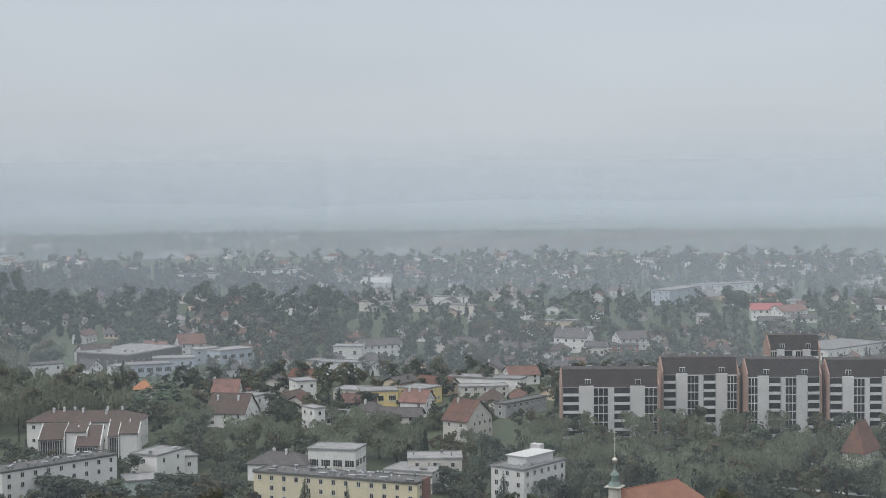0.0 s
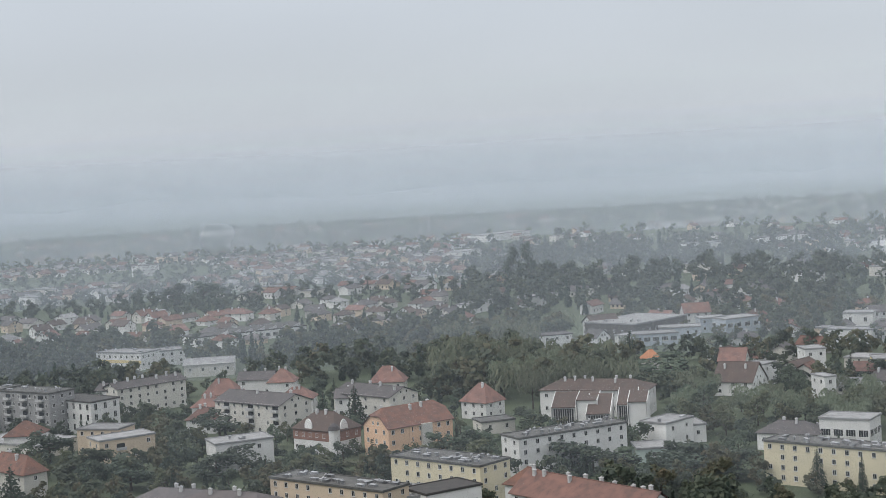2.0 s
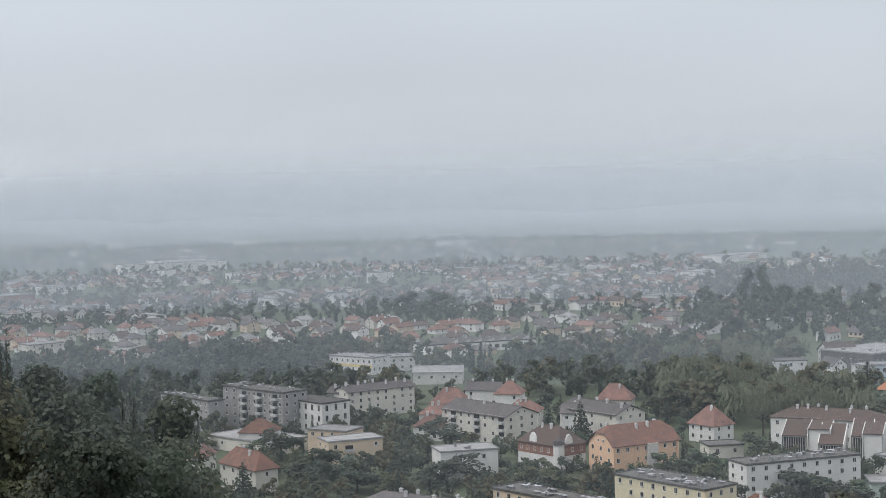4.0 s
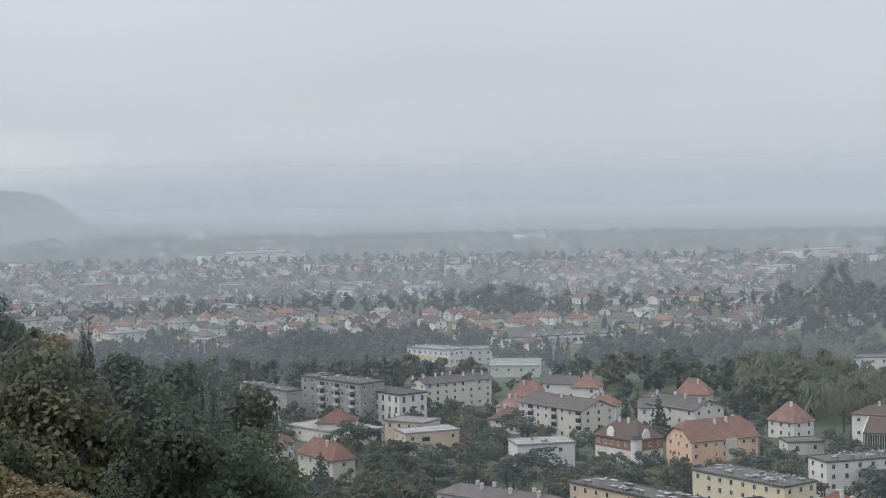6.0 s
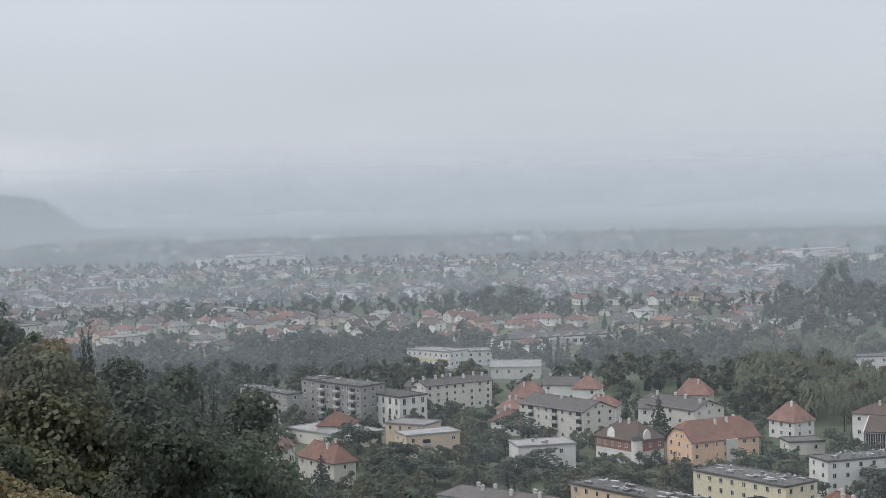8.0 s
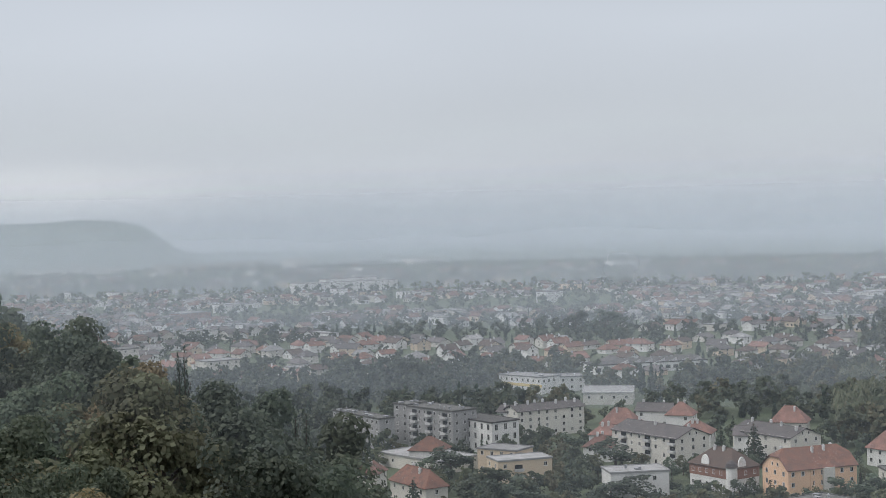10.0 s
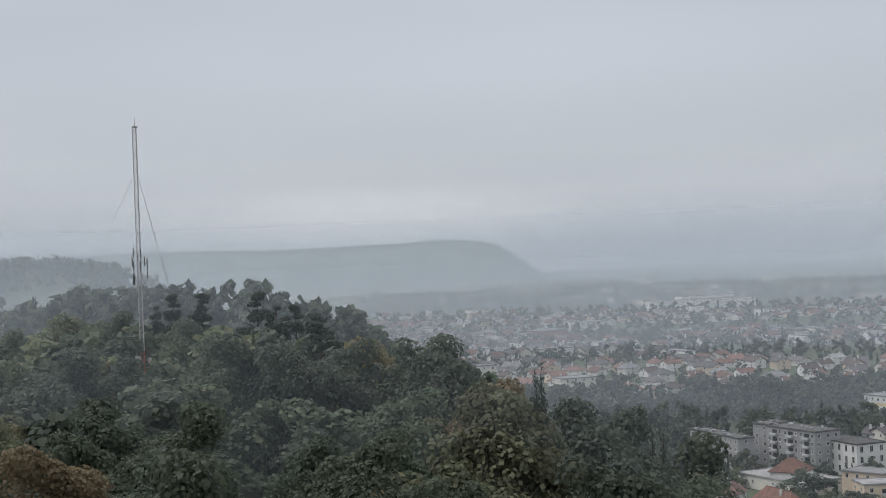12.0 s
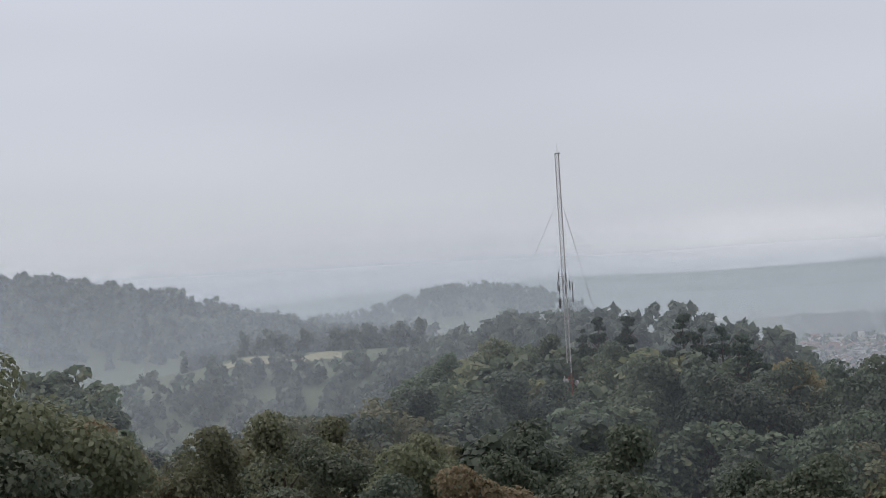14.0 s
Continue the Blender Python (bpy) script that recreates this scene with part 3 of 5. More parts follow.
building("house", -380.3, 407.5, 62.2, 13.0, 10.0, 4.5, "flat", 0, CREAM, GRAVEL, "low grey flat garage building", rows=1, step=5)
building("villa", -369.5, 455.5, 23.5, 42.0, 15.0, 10.5, "hip", 3.0, WHITE, BROWN, "long white institutional building with dark brown roof", rows=2, step=5, chimneys=7)
building("apartment_block", -306.6, 413.7, -89.3, 15.7, 10.5, 9, "flat", 0, WHITE, LIGHTROOF, "white modern terraced villa with flat roof", rows=2, step=5, clutter=2)
building("villa", -307.3, 425.0, 51.3, 11.3, 12.0, 6, "flat", 0, WHITE, LIGHTROOF, "white flat-roofed terrace wing", rows=1, step=5)
building("villa", -298.0, 393.0, 46.1, 10.7, 12.0, 4.5, "flat", 0, PALEGREEN, LIGHTROOF, "low pale green flat-roofed pavilion", rows=1, step=6)
building("apartment_block", -220.7, 386.1, 2.8, 53.0, 9.8, 12.5, "flat", 0, YELLOW, GRAVEL, "long pale yellow block with dark roof full of vents", rows=4, step=4.0, clutter=34, brick=True)
building("villa", -252.8, 439.9, 12.0, 16.4, 12.0, 10, "flat", 0, WHITE, LIGHTROOF, "white modern house with glazed upper floor", rows=1, step=3, glaze=True)
building("villa", -256.1, 444.8, 44.0, 17.9, 12.0, 6, "flat", 0, WHITE, LIGHTROOF, "white flat lower house wing", rows=1, step=4)
building("house", -268.5, 430.2, 14.5, 19.8, 12.0, 6, "hip", 3, WHITE, SLATE, "white house with grey hipped roof", rows=1, step=4, chimneys=2)
building("villa", -219.8, 433.5, 3.3, 16.6, 14.0, 6.5, "flat", 0, WHITE, LIGHTROOF, "flat-roofed pale suburban house", rows=2, step=5, clutter=4)
building("villa", -218.0, 442.9, 26.7, 17.3, 12.0, 9, "flat", 0, CREAM, LIGHTROOF, "pale flat-roofed two-storey house", rows=2, step=5, clutter=3)
building("apartment_block", -176.6, 422.9, 77.3, 21.7, 12.0, 13, "flat", 0, WHITE, LIGHTROOF, "white five-storey block with roof terraces", rows=4, step=3.3, clutter=8, pent=True)
building("apartment_block", -582.4, 299.6, 3.2, 39.5, 7.4, 13, "flat", 0, GREY, GRAVEL, "grey panel block with small windows", rows=4, step=3.6, clutter=14)
building("apartment_block", -551.8, 320.9, 9.1, 30.0, 13.0, 17, "flat", 0, GREY, GRAVEL, "tall grey panel block with balconies", rows=5, step=3.2, clutter=10, balc=True)
building("apartment_block", -574.4, 318.5, 19.5, 8.4, 12.0, 17, "flat", 0, GREY, GRAVEL, "grey panel block end section", rows=5, step=3.6, clutter=3)
building("apartment_block", -535.4, 332.5, 4.5, 26.7, 14.0, 13, "flat", 0, WHITE, DARKROOF, "white modern block with tall dark windows", rows=3, step=4.2, tall=True)
building("apartment_block", -482.7, 308.0, 25.6, 17.1, 12.0, 9.5, "flat", 0, TAN, LIGHTROOF, "sandy stepped apartment house", rows=3, step=4)
building("apartment_block", -465.3, 303.0, 77.4, 20.8, 12.0, 8.5, "flat", 0, TAN, LIGHTROOF, "sandy terraced apartment house", rows=2, step=4, balc=True)
building("house", -512.9, 291.5, 10.6, 35.9, 20.0, 5, "flat", 0, CREAM, LIGHTROOF, "low white flat-roofed hall", rows=1, step=5)
building("house", -509.4, 290.7, 40.0, 12.7, 12.0, 8, "hip", 4.5, WHITE, TILE_OLD, "white pavilion with red pyramid roof", rows=1, step=3)
building("house", -443.7, 248.5, 2.2, 22.6, 8.6, 8.5, "hip", 5, CREAM, TILE_OLD, "cream house with brown hipped tile roof", rows=2, step=5, chimneys=2)
school = building("villa", -697.2, 462.1, 13.7, 31.6, 16.0, 9, "flat", 0, WHITE, LIGHTROOF, "flat school building with yellow band", rows=2, step=3.5, clutter=4)
band = Shape()
band.box(-16.0, -8.2, 3.7, 16.0, -8.02, 5.2)
band.box(-16.0, 8.02, 3.7, 16.0, 8.2, 5.2)
put("yellow_band", band.mesh("yellow_band", BANDYELLOW), school, label="yellow band along the wall")
building("villa", -690.3, 477.5, 67.1, 24.2, 16.0, 8, "flat", 0, WHITE, LIGHTROOF, "white flat-roofed school wing building", rows=2, step=4, clutter=3)
building("apartment_block", -556.7, 376.4, 87.0, 34.1, 11.0, 12, "gable", 2.2, CREAM, SLATE, "cream four-storey block with row of chimneys", rows=4, step=4, chimneys=7)
building("apartment_block", -564.0, 364.4, 31.3, 10.3, 11.0, 11, "gable", 2.2, WHITE, SLATE, "white gabled end of housing row", rows=3, step=4, chimneys=2)
building("house", -629.8, 465.7, 50.1, 25.0, 22.0, 6.5, "gable", 2, CREAM, LIGHTROOF, "hall with pale low-pitched roof", rows=1, step=6)
building("house", -520.3, 390.8, 37.9, 15.4, 11.0, 8, "hip", 6, CREAM, TILE, "house with red tile roof among trees", rows=2, step=4, chimneys=2)
building("house", -525.5, 427.6, 39.7, 11.7, 11.0, 8, "hip", 5, WHITE, TILE, "house with red tile roof among trees", rows=2, step=4, chimneys=2)
building("house", -479.7, 397.5, 38.5, 14.1, 11.0, 8, "hip", 4, WHITE, TILE, "house with red tile roof among trees", rows=2, step=4, chimneys=2)
building("house", -473.2, 442.7, 37.8, 14.5, 11.0, 9, "hip", 6, CREAM, TILE, "house with red tile roof among trees", rows=2, step=4, chimneys=2)
building("house", -485.2, 354.1, 40.5, 11.4, 11.0, 6, "hip", 4, WHITE, TILE, "house with red tile roof among trees", rows=2, step=4, chimneys=2)
building("house", -543.3, 427.6, 37.4, 15.8, 11.0, 8, "gable", 3, WHITE, SLATE, "white house with grey roof among trees", rows=2, step=4, chimneys=2)
building("house", -481.6, 250.4, 43.2, 8.1, 11.0, 7, "hip", 4, CREAM, TILE, "house with red tile roof among trees", rows=2, step=4, chimneys=2)
building("house", -454.4, 405.8, 38.6, 13.7, 11.0, 9, "gable", 3, WHITE, SLATE, "white house with grey roof among trees", rows=2, step=4, chimneys=2)
building("house", -504.7, 371.4, 40.0, 11.9, 11.0, 7, "hip", 4, WHITE, TILE, "house with red tile roof among trees", rows=2, step=4, chimneys=2)
building("villa", -306.1, 283.1, 49.3, 21.1, 16.0, 9, "flat", 0, WHITE, LIGHTROOF, "white modern flat-roofed house with terrace", rows=2, step=6, clutter=5)
building("villa", -294.8, 293.7, 77.7, 17.9, 12.0, 10, "flat", 0, WHITE, DARKROOF, "white modern house with wide windows", rows=1, step=5, glaze=True)
building("apartment_block", -246.2, 299.1, -7.0, 47.3, 14.0, 11, "gable", 5, WHITE, TILE, "long house with red tile roof and white chimneys", rows=3, step=4, chimneys=10)
building("house", -281.0, 315.2, 5.8, 11.4, 10.0, 9, "hip", 4, WHITE, TILE_OLD, "white house with dark red roof", rows=2, step=4, chimneys=2)
building("house", -95.8, 518.3, 77.7, 13.3, 7.3, 7.5, "hip", 9.5, CREAM, TILE_OLD, "cream villa with steep red pyramid roof", rows=2, step=4)
building("house", -514.2, 670.5, -89.4, 48.1, 34.0, 9, "flat", 0, DARKWALL, LIGHTROOF, "large dark hall with pale flat roof", rows=1, step=5, clutter=8)
building("villa", -492.2, 637.8, -0.5, 12.7, 14.0, 5, "flat", 0, WHITE, LIGHTROOF, "white flat-roofed row house", rows=2, step=4)
building("villa", -480.9, 641.1, 47.2, 23.2, 14.0, 6, "flat", 0, PALEBLUE, LIGHTROOF, "modern pale grey flat-roofed terrace houses", rows=1, step=4, glaze=True)
building("villa", -485.2, 670.1, 35.7, 22.2, 14.0, 6, "flat", 0, PALEBLUE, LIGHTROOF, "modern pale grey terrace houses", rows=1, step=4)
building("villa", -484.3, 698.1, 45.8, 14.0, 14.0, 8, "flat", 0, PALEBLUE, LIGHTROOF, "modern pale blue flat house", rows=2, step=4)
building("villa", -470.6, 701.7, 70.2, 22.9, 14.0, 8, "flat", 0, PALEBLUE, LIGHTROOF, "modern pale blue flat house with wide windows", rows=1, step=5, glaze=True)
building("villa", -417.4, 741.0, 21.6, 15.8, 14.0, 8, "flat", 0, WHITE, LIGHTROOF, "white modern villa with dark windows", rows=1, step=6, tall=True)
building("villa", -412.5, 765.1, 50.9, 25.0, 14.0, 7, "gable", 3, WHITE, SLATE, "white row house with a terrace", rows=2, step=4)
building("house", -316.2, 826.1, 2.2, 19.9, 13.0, 9, "gable", 5, WHITE, SLATE, "large white chalet with dark gabled roof", rows=2, step=4, chimneys=3)
building("house", -290.5, 849.9, 44.1, 17.0, 12.0, 7, "gable", 4, WHITE, SLATE, "white gabled house with balcony", rows=2, step=4)
building("house", -297.5, 835.5, 21.6, 32.3, 14.0, 4, "flat", 0, BRICK, DARKROOF, "long red-brown low building", rows=2, step=4)
building("villa", -319.0, 591.8, 35.6, 16.2, 14.0, 7, "flat", 0, BANDYELLOW, LIGHTROOF, "yellow kindergarten with flat roof", rows=1, step=4, glaze=True)
building("villa", -305.5, 606.4, -10.9, 13.7, 14.0, 7, "flat", 0, BANDYELLOW, LIGHTROOF, "yellow flat-roofed kindergarten wing", rows=2, step=4)
building("villa", -338.1, 603.7, 6.6, 13.8, 14.0, 5, "flat", 0, CREAM, LIGHTROOF, "low pale school wing", rows=2, step=4)
building("house", -355.2, 587.7, 47.7, 9.2, 12.0, 10, "flat", 0, WHITE, LIGHTROOF, "white flat-roofed house among trees", rows=2, step=4)
building("house", -310.9, 522.3, 61.1, 4.9, 10.0, 9, "flat", 0, WHITE, LIGHTROOF, "narrow tall white house between trees", rows=2, step=4)
building("house", -353.5, 543.8, -89.6, 9.4, 10.0, 9, "flat", 0, WHITE, LIGHTROOF, "narrow white flat house among trees", rows=2, step=4)
building("house", -316.6, 571.2, 22.7, 14.5, 12.0, 5, "gable", 3, CREAM, TILE, "cream house with bright red roof", rows=2, step=4)
building("house", -288.1, 569.5, 5.4, 11.1, 12.0, 7, "gable", 4.5, WHITE, TILE, "white house with red gabled roof", rows=2, step=4, chimneys=2)
building("house", -245.6, 527.9, -8.1, 10.8, 18.0, 8, "gable", 7, CREAM, TILE_OLD, "cream townhouse with dark red roof", rows=2, step=3.4, chimneys=2)
building("house", -250.6, 592.3, 76.4, 29.3, 6.0, 6, "flat", 0, GREY, GRAVEL, "long grey retaining wall building", rows=2, step=4)
building("house", -287.5, 635.2, 32.7, 21.9, 10.0, 5, "flat", 0, CREAM, LIGHTROOF, "low flat pale building", rows=2, step=4)
building("house", -290.0, 685.4, 39.5, 14.9, 14.0, 5, "gable", 3.5, WHITE, TILE, "white bungalow with orange tile roof", rows=2, step=4)
building("house", -347.6, 519.7, 12.1, 16.3, 16.0, 6, "gable", 7, WHITE, BROWN, "white house with steep brown gables", rows=2, step=5, chimneys=2)
building("house", -519.5, 606.1, 57.9, 16.5, 13.0, 8, "flat", 0, WHITE, SLATE, "white flat-roofed house among trees", rows=2, step=4)
building("house", -532.3, 662.0, 64.1, 16.5, 13.0, 8, "gable", 4, WHITE, BROWN, "white house with brown roof", rows=2, step=4)
building("house", -505.6, 624.9, -7.4, 9.8, 10.0, 5, "gable", 4, WHITE, SLATE, "small white gabled house", rows=2, step=4)
building("house", -517.1, 730.5, 46.4, 15.1, 14.0, 7, "gable", 5, WHITE, TILE_OLD, "white house with tall gable and red roof", rows=2, step=4)
building("house", -425.6, 564.5, 58.4, 6.5, 10.0, 5, "hip", 4, CREAM, TILE_BRIGHT, "small house with bright orange roof", rows=2, step=4)
building("house", -379.6, 563.7, 22.5, 11.3, 12.0, 7, "gable", 5, CREAM, TILE, "cream house with red tile roof", rows=2, step=4)
building("house", -368.1, 1194.1, 82.4, 60.1, 16.0, 12, "flat", 0, PALEBLUE, LIGHTROOF, "pale flat-roofed office block", rows=3, step=5)
building("house", -358.7, 1312.7, 54.3, 65.7, 18.0, 9, "flat", 0, WHITE, LIGHTROOF, "long white flat building", rows=2, step=6)
building("house", -263.6, 1067.5, 20.4, 21.5, 14.0, 8, "gable", 4, WHITE, REDMETAL, "house with bright red sheet roof", rows=2, step=4)
building("house", -249.7, 1073.3, 64.1, 27.9, 14.0, 7, "gable", 4, WHITE, TILE, "white house with red roof", rows=2, step=4)
building("house", -174.7, 864.7, 67.8, 57.5, 30.0, 6, "flat", 0, WHITE, LIGHTROOF, "long low hall with white roof", rows=1, step=6)


def slab_tower(x, y, rot, L, W, z, floors, flip):
    """Staggered unit of the large terrace: pale piers, recessed dark loggias, tall glazing and a black mansard top."""
    ob = tagged(new("apartment_block"), "concrete apartment tower unit with dark mansard roof and balconies", "apartment building", "terraced towers")
    ob.matrix_basis = pose(x, y, 0, 0, 0, rot)
    FOOT.append((x, y, L / 2 + 2, z, L, W, rot))
    s = Shape()
    s.box(-L / 2, -W / 2, -1, L / 2, W / 2, z)
    put("wall", s.mesh("wall", GREY), ob)
    for sx in (-1, 1):
        s = Shape()
        s.box(sx * L / 2 - 0.25, -W / 2 - 1.2, -1, sx * L / 2 + 0.25, W / 2, z + 1.5)
        s.face([(sx * L / 2 - 0.25, -W / 2 - 1.2, z + 1.5), (sx * L / 2 - 0.25, W / 2, z + 1.5), (sx * L / 2 - 0.25, 0, z + 6.5)])
        s.face([(sx * L / 2 + 0.25, -W / 2 - 1.2, z + 1.5), (sx * L / 2 + 0.25, 0, z + 6.5), (sx * L / 2 + 0.25, W / 2, z + 1.5)])
        s.face([(sx * L / 2 - 0.25, -W / 2 - 1.2, z + 1.5), (sx * L / 2 - 0.25, 0, z + 6.5), (sx * L / 2 + 0.25, 0, z + 6.5), (sx * L / 2 + 0.25, -W / 2 - 1.2, z + 1.5)])
        put("end_wall", s.mesh("end_wall", SALMON), ob, label="salmon rendered end wall")
    s = Shape()
    x0, x1 = -L / 2 + 0.3, L / 2 - 0.3
    s.face([(x0, -W / 2 + 0.8, z), (x1, -W / 2 + 0.8, z), (x1, -W / 2 + 2.2, z + 6.6), (x0, -W / 2 + 2.2, z + 6.6)])
    s.face([(x0, -W / 2 + 2.2, z + 6.6), (x1, -W / 2 + 2.2, z + 6.6), (x1, W / 2 - 2, z + 6.6), (x0, W / 2 - 2, z + 6.6)])
    s.face([(x1, W / 2 - 0.5, z), (x0, W / 2 - 0.5, z), (x0, W / 2 - 2, z + 6.6), (x1, W / 2 - 2, z + 6.6)])
    s.face([(x0, W / 2 - 0.5, z), (x0, -W / 2 + 0.8, z), (x0, -W / 2 + 2.2, z + 6.6), (x0, W / 2 - 2, z + 6.6)])
    s.face([(x1, -W / 2 + 0.8, z), (x1, W / 2 - 0.5, z), (x1, W / 2 - 2, z + 6.6), (x1, -W / 2 + 2.2, z + 6.6)])
    put("mansard_roof", s.mesh("mansard_roof", MANSARD), ob)
    for px in (-L * 0.22, L * 0.3):  # small dormer windows, dark glass in a pale frame
        s = Shape()
        for k in range(3):
            s.box(px - 1.3 + k * 0.95, -W / 2 + 0.75, z + 1.0, px - 1.18 + k * 0.95, -W / 2 + 1.6, z + 2.7)
        s.box(px - 1.4, -W / 2 + 0.7, z + 2.7, px + 0.85, -W / 2 + 1.9, z + 2.85)
        s.box(px - 1.18, -W / 2 + 0.9, z + 1.0, px + 0.6, -W / 2 + 1.55, z + 2.7, 1)
        put("dormer", s.mesh("dormer", FRAME, GLASS), ob)
    fl = (z - 1.0) / floors
    order = ("B", "P", "G", "p", "B", "P", "g") if not flip else ("g", "P", "B", "p", "G", "P", "B")
    width = {"B": 0.17, "P": 0.15, "G": 0.15, "p": 0.06, "g": 0.13}
    total = sum(width[o] for o in order)
    px = -L / 2 + 0.4
    for o in order:
        w = width[o] / total * (L - 0.8)
        if o in "Pp":
            s = Shape()
            s.box(px, -W / 2 - 1.0, -1, px + w, -W / 2 + 0.05, z + (0.6 if o == "P" else 0))
            put("pier", s.mesh("pier", CONCRETE), ob)
        elif o == "B":
            for k in range(floors):
                s = Shape()
                zz = 1.0 + k * fl
                s.box(px + 0.1, -W / 2 - 1.3, zz, px + w - 0.1, -W / 2 + 0.05, zz + 0.2)
                s.box(px + 0.1, -W / 2 - 1.3, zz + 0.2, px + w - 0.1, -W / 2 - 1.2, zz + 1.1)
                s.face([(px + 0.2, -W / 2 - 0.03, zz + 0.2), (px + w - 0.2, -W / 2 - 0.03, zz + 0.2), (px + w - 0.2, -W / 2 - 0.03, zz + fl - 0.1), (px + 0.2, -W / 2 - 0.03, zz + fl - 0.1)], 1)
                put("balcony", s.mesh("balcony", CONCRETE, GLASS), ob)
        else:
            for k in range(floors):
                zz = 1.0 + k * fl
                s = Shape()
                n = 3
                for j in range(n):
                    a = px + w * j / n
                    s.face([(a + 0.12, -W / 2 - 0.05, zz), (a + w / n - 0.12, -W / 2 - 0.05, zz), (a + w / n - 0.12, -W / 2 - 0.05, zz + fl - 0.35), (a + 0.12, -W / 2 - 0.05, zz + fl - 0.35)], 1)
                    s.box(a - 0.08, -W / 2 - 0.35, zz, a + 0.08, -W / 2 + 0.02, zz + fl)
                s.box(px, -W / 2 - 0.25, zz + fl - 0.35, px + w, -W / 2 + 0.02, zz + fl)
                put("window", s.mesh("window", CONCRETE if o == "G" else FRAME, GLASS), ob)
        px += w
    for k in range(5):
        put("roof_vent", VENTS[k % 3], ob, pose(-L * 0.4 + k * L * 0.2, 1, z + 6.6))


slab_tower(-195.7, 548.0, 24, 36.3, 14, 20.5, 6, False)
slab_tower(-168.4, 573.8, 24, 28.9, 14, 23.5, 7, False)
slab_tower(-137.4, 579.0, 24, 27.6, 14, 23.5, 7, True)
slab_tower(-108.7, 589.0, 24, 28.2, 14, 23.5, 7, False)
slab_tower(-153.5, 667.1, 24, 21.5, 14, 24, 7, True)


# ---------------------------------------------------------------- angular hall wings, church, sheds, far halls
def hall_wing(x, y, rot, L, W, z, rise, glazed):
    ob = tagged(new("hall_wing"), "angular white hall wing with sloping brown roof and slatted glazing" if glazed else "blank white angular hall wing with sloping roof", "hall", "hall wings")
    ob.matrix_basis = pose(x, y, 0, 0, 0, rot)
    FOOT.append((x, y, L / 2 + 2, z, L, W, rot))
    a, b = L / 2, W / 2
    s = Shape()
    s.face([(-a, -b, -1), (a, -b, -1), (a, -b, z), (-a, -b, z)])
    s.face([(a, b, -1), (-a, b, -1), (-a, b, z + rise), (a, b, z + rise)])
    s.face([(-a, b, -1), (-a, -b, -1), (-a, -b, z), (-a, b, z + rise)])
    s.face([(a, -b, -1), (a, b, -1), (a, b, z + rise), (a, -b, z)])
    put("wall", s.mesh("wall", WHITE), ob)
    s = Shape()
    k = rise / W
    p = [(-a - 0.2, -b - 0.5, z - 0.5 * k + 0.1), (a + 0.2, -b - 0.5, z - 0.5 * k + 0.1), (a + 0.2, b + 0.2, z + rise + 0.1), (-a - 0.2, b + 0.2, z + rise + 0.1)]
    q = [(u, v, w + 0.3) for u, v, w in p]
    s.face(q)
    s.face(p[::-1])
    for i in range(4):
        s.face([p[i], p[(i + 1) % 4], q[(i + 1) % 4], q[i]])
    put("roof", s.mesh("roof", BROWN), ob)
    for sx in (-1, 1):  # white side walls rise above the roof slope
        s = Shape()
        x0, x1 = sorted((sx * (a + 0.22), sx * (a + 0.45)))
        lo, hi = z + 0.42, z + rise + 0.5
        p = [(-b - 0.8, -1), (b + 0.25, -1), (b + 0.25, hi), (-b - 0.8, lo)]
        s.face([(x0, py, pz) for py, pz in p][::-1])
        s.face([(x1, py, pz) for py, pz in p])
        for (ya, za), (yb, zb) in zip(p, p[1:] + p[:1]):
            s.face([(x0, ya, za), (x0, yb, zb), (x1, yb, zb), (x1, ya, za)])
        put("side_wall", s.mesh("side_wall", WHITE), ob)
    if glazed:
        s = Shape()
        s.face([(-a + 0.4, -b - 0.05, 1), (a - 0.4, -b - 0.05, 1), (a - 0.4, -b - 0.05, z - 0.4), (-a + 0.4, -b - 0.05, z - 0.4)])
        glass = put("glazing", s.mesh("glazing", GLASS), ob)
        n = max(4, int(L / 0.9))
        for i in range(n + 1):
            s = Shape()
            px = -a + 0.4 + (L - 0.8) * i / n
            s.box(px - 0.11, -b - 0.35, 1, px + 0.11, -b - 0.06, z - 0.4)
            put("slat", s.mesh("slat", WHITE_PAINT), ob)
        s = Shape()
        s.box(-a + 0.4, -b - 0.3, z * 0.55, a - 0.4, -b - 0.07, z * 0.55 + 0.35)
        put("rail", s.mesh("rail", DARKWALL), ob)


hall_wing(-364.7, 430.3, 33, 8.3, 14, 7.5, 3.5, True)
hall_wing(-355.0, 431.9, 33, 7.0, 13, 10.5, 1.2, False)
hall_wing(-347.9, 429.5, 33, 8.0, 14, 6.5, 5.0, True)
hall_wing(-343.2, 440.2, 33, 6.4, 13, 8.5, 4.0, True)
hall_wing(-333.5, 433.8, 33, 6.2, 12, 11, 2, False)
building("church", -125.3, 382.2, 65.6, 35.7, 15, 11, "hip", 7, CREAM, TILE_BRIGHT_OLD, "church nave with broad weathered orange tile roof", rows=1, step=5, tall=True)


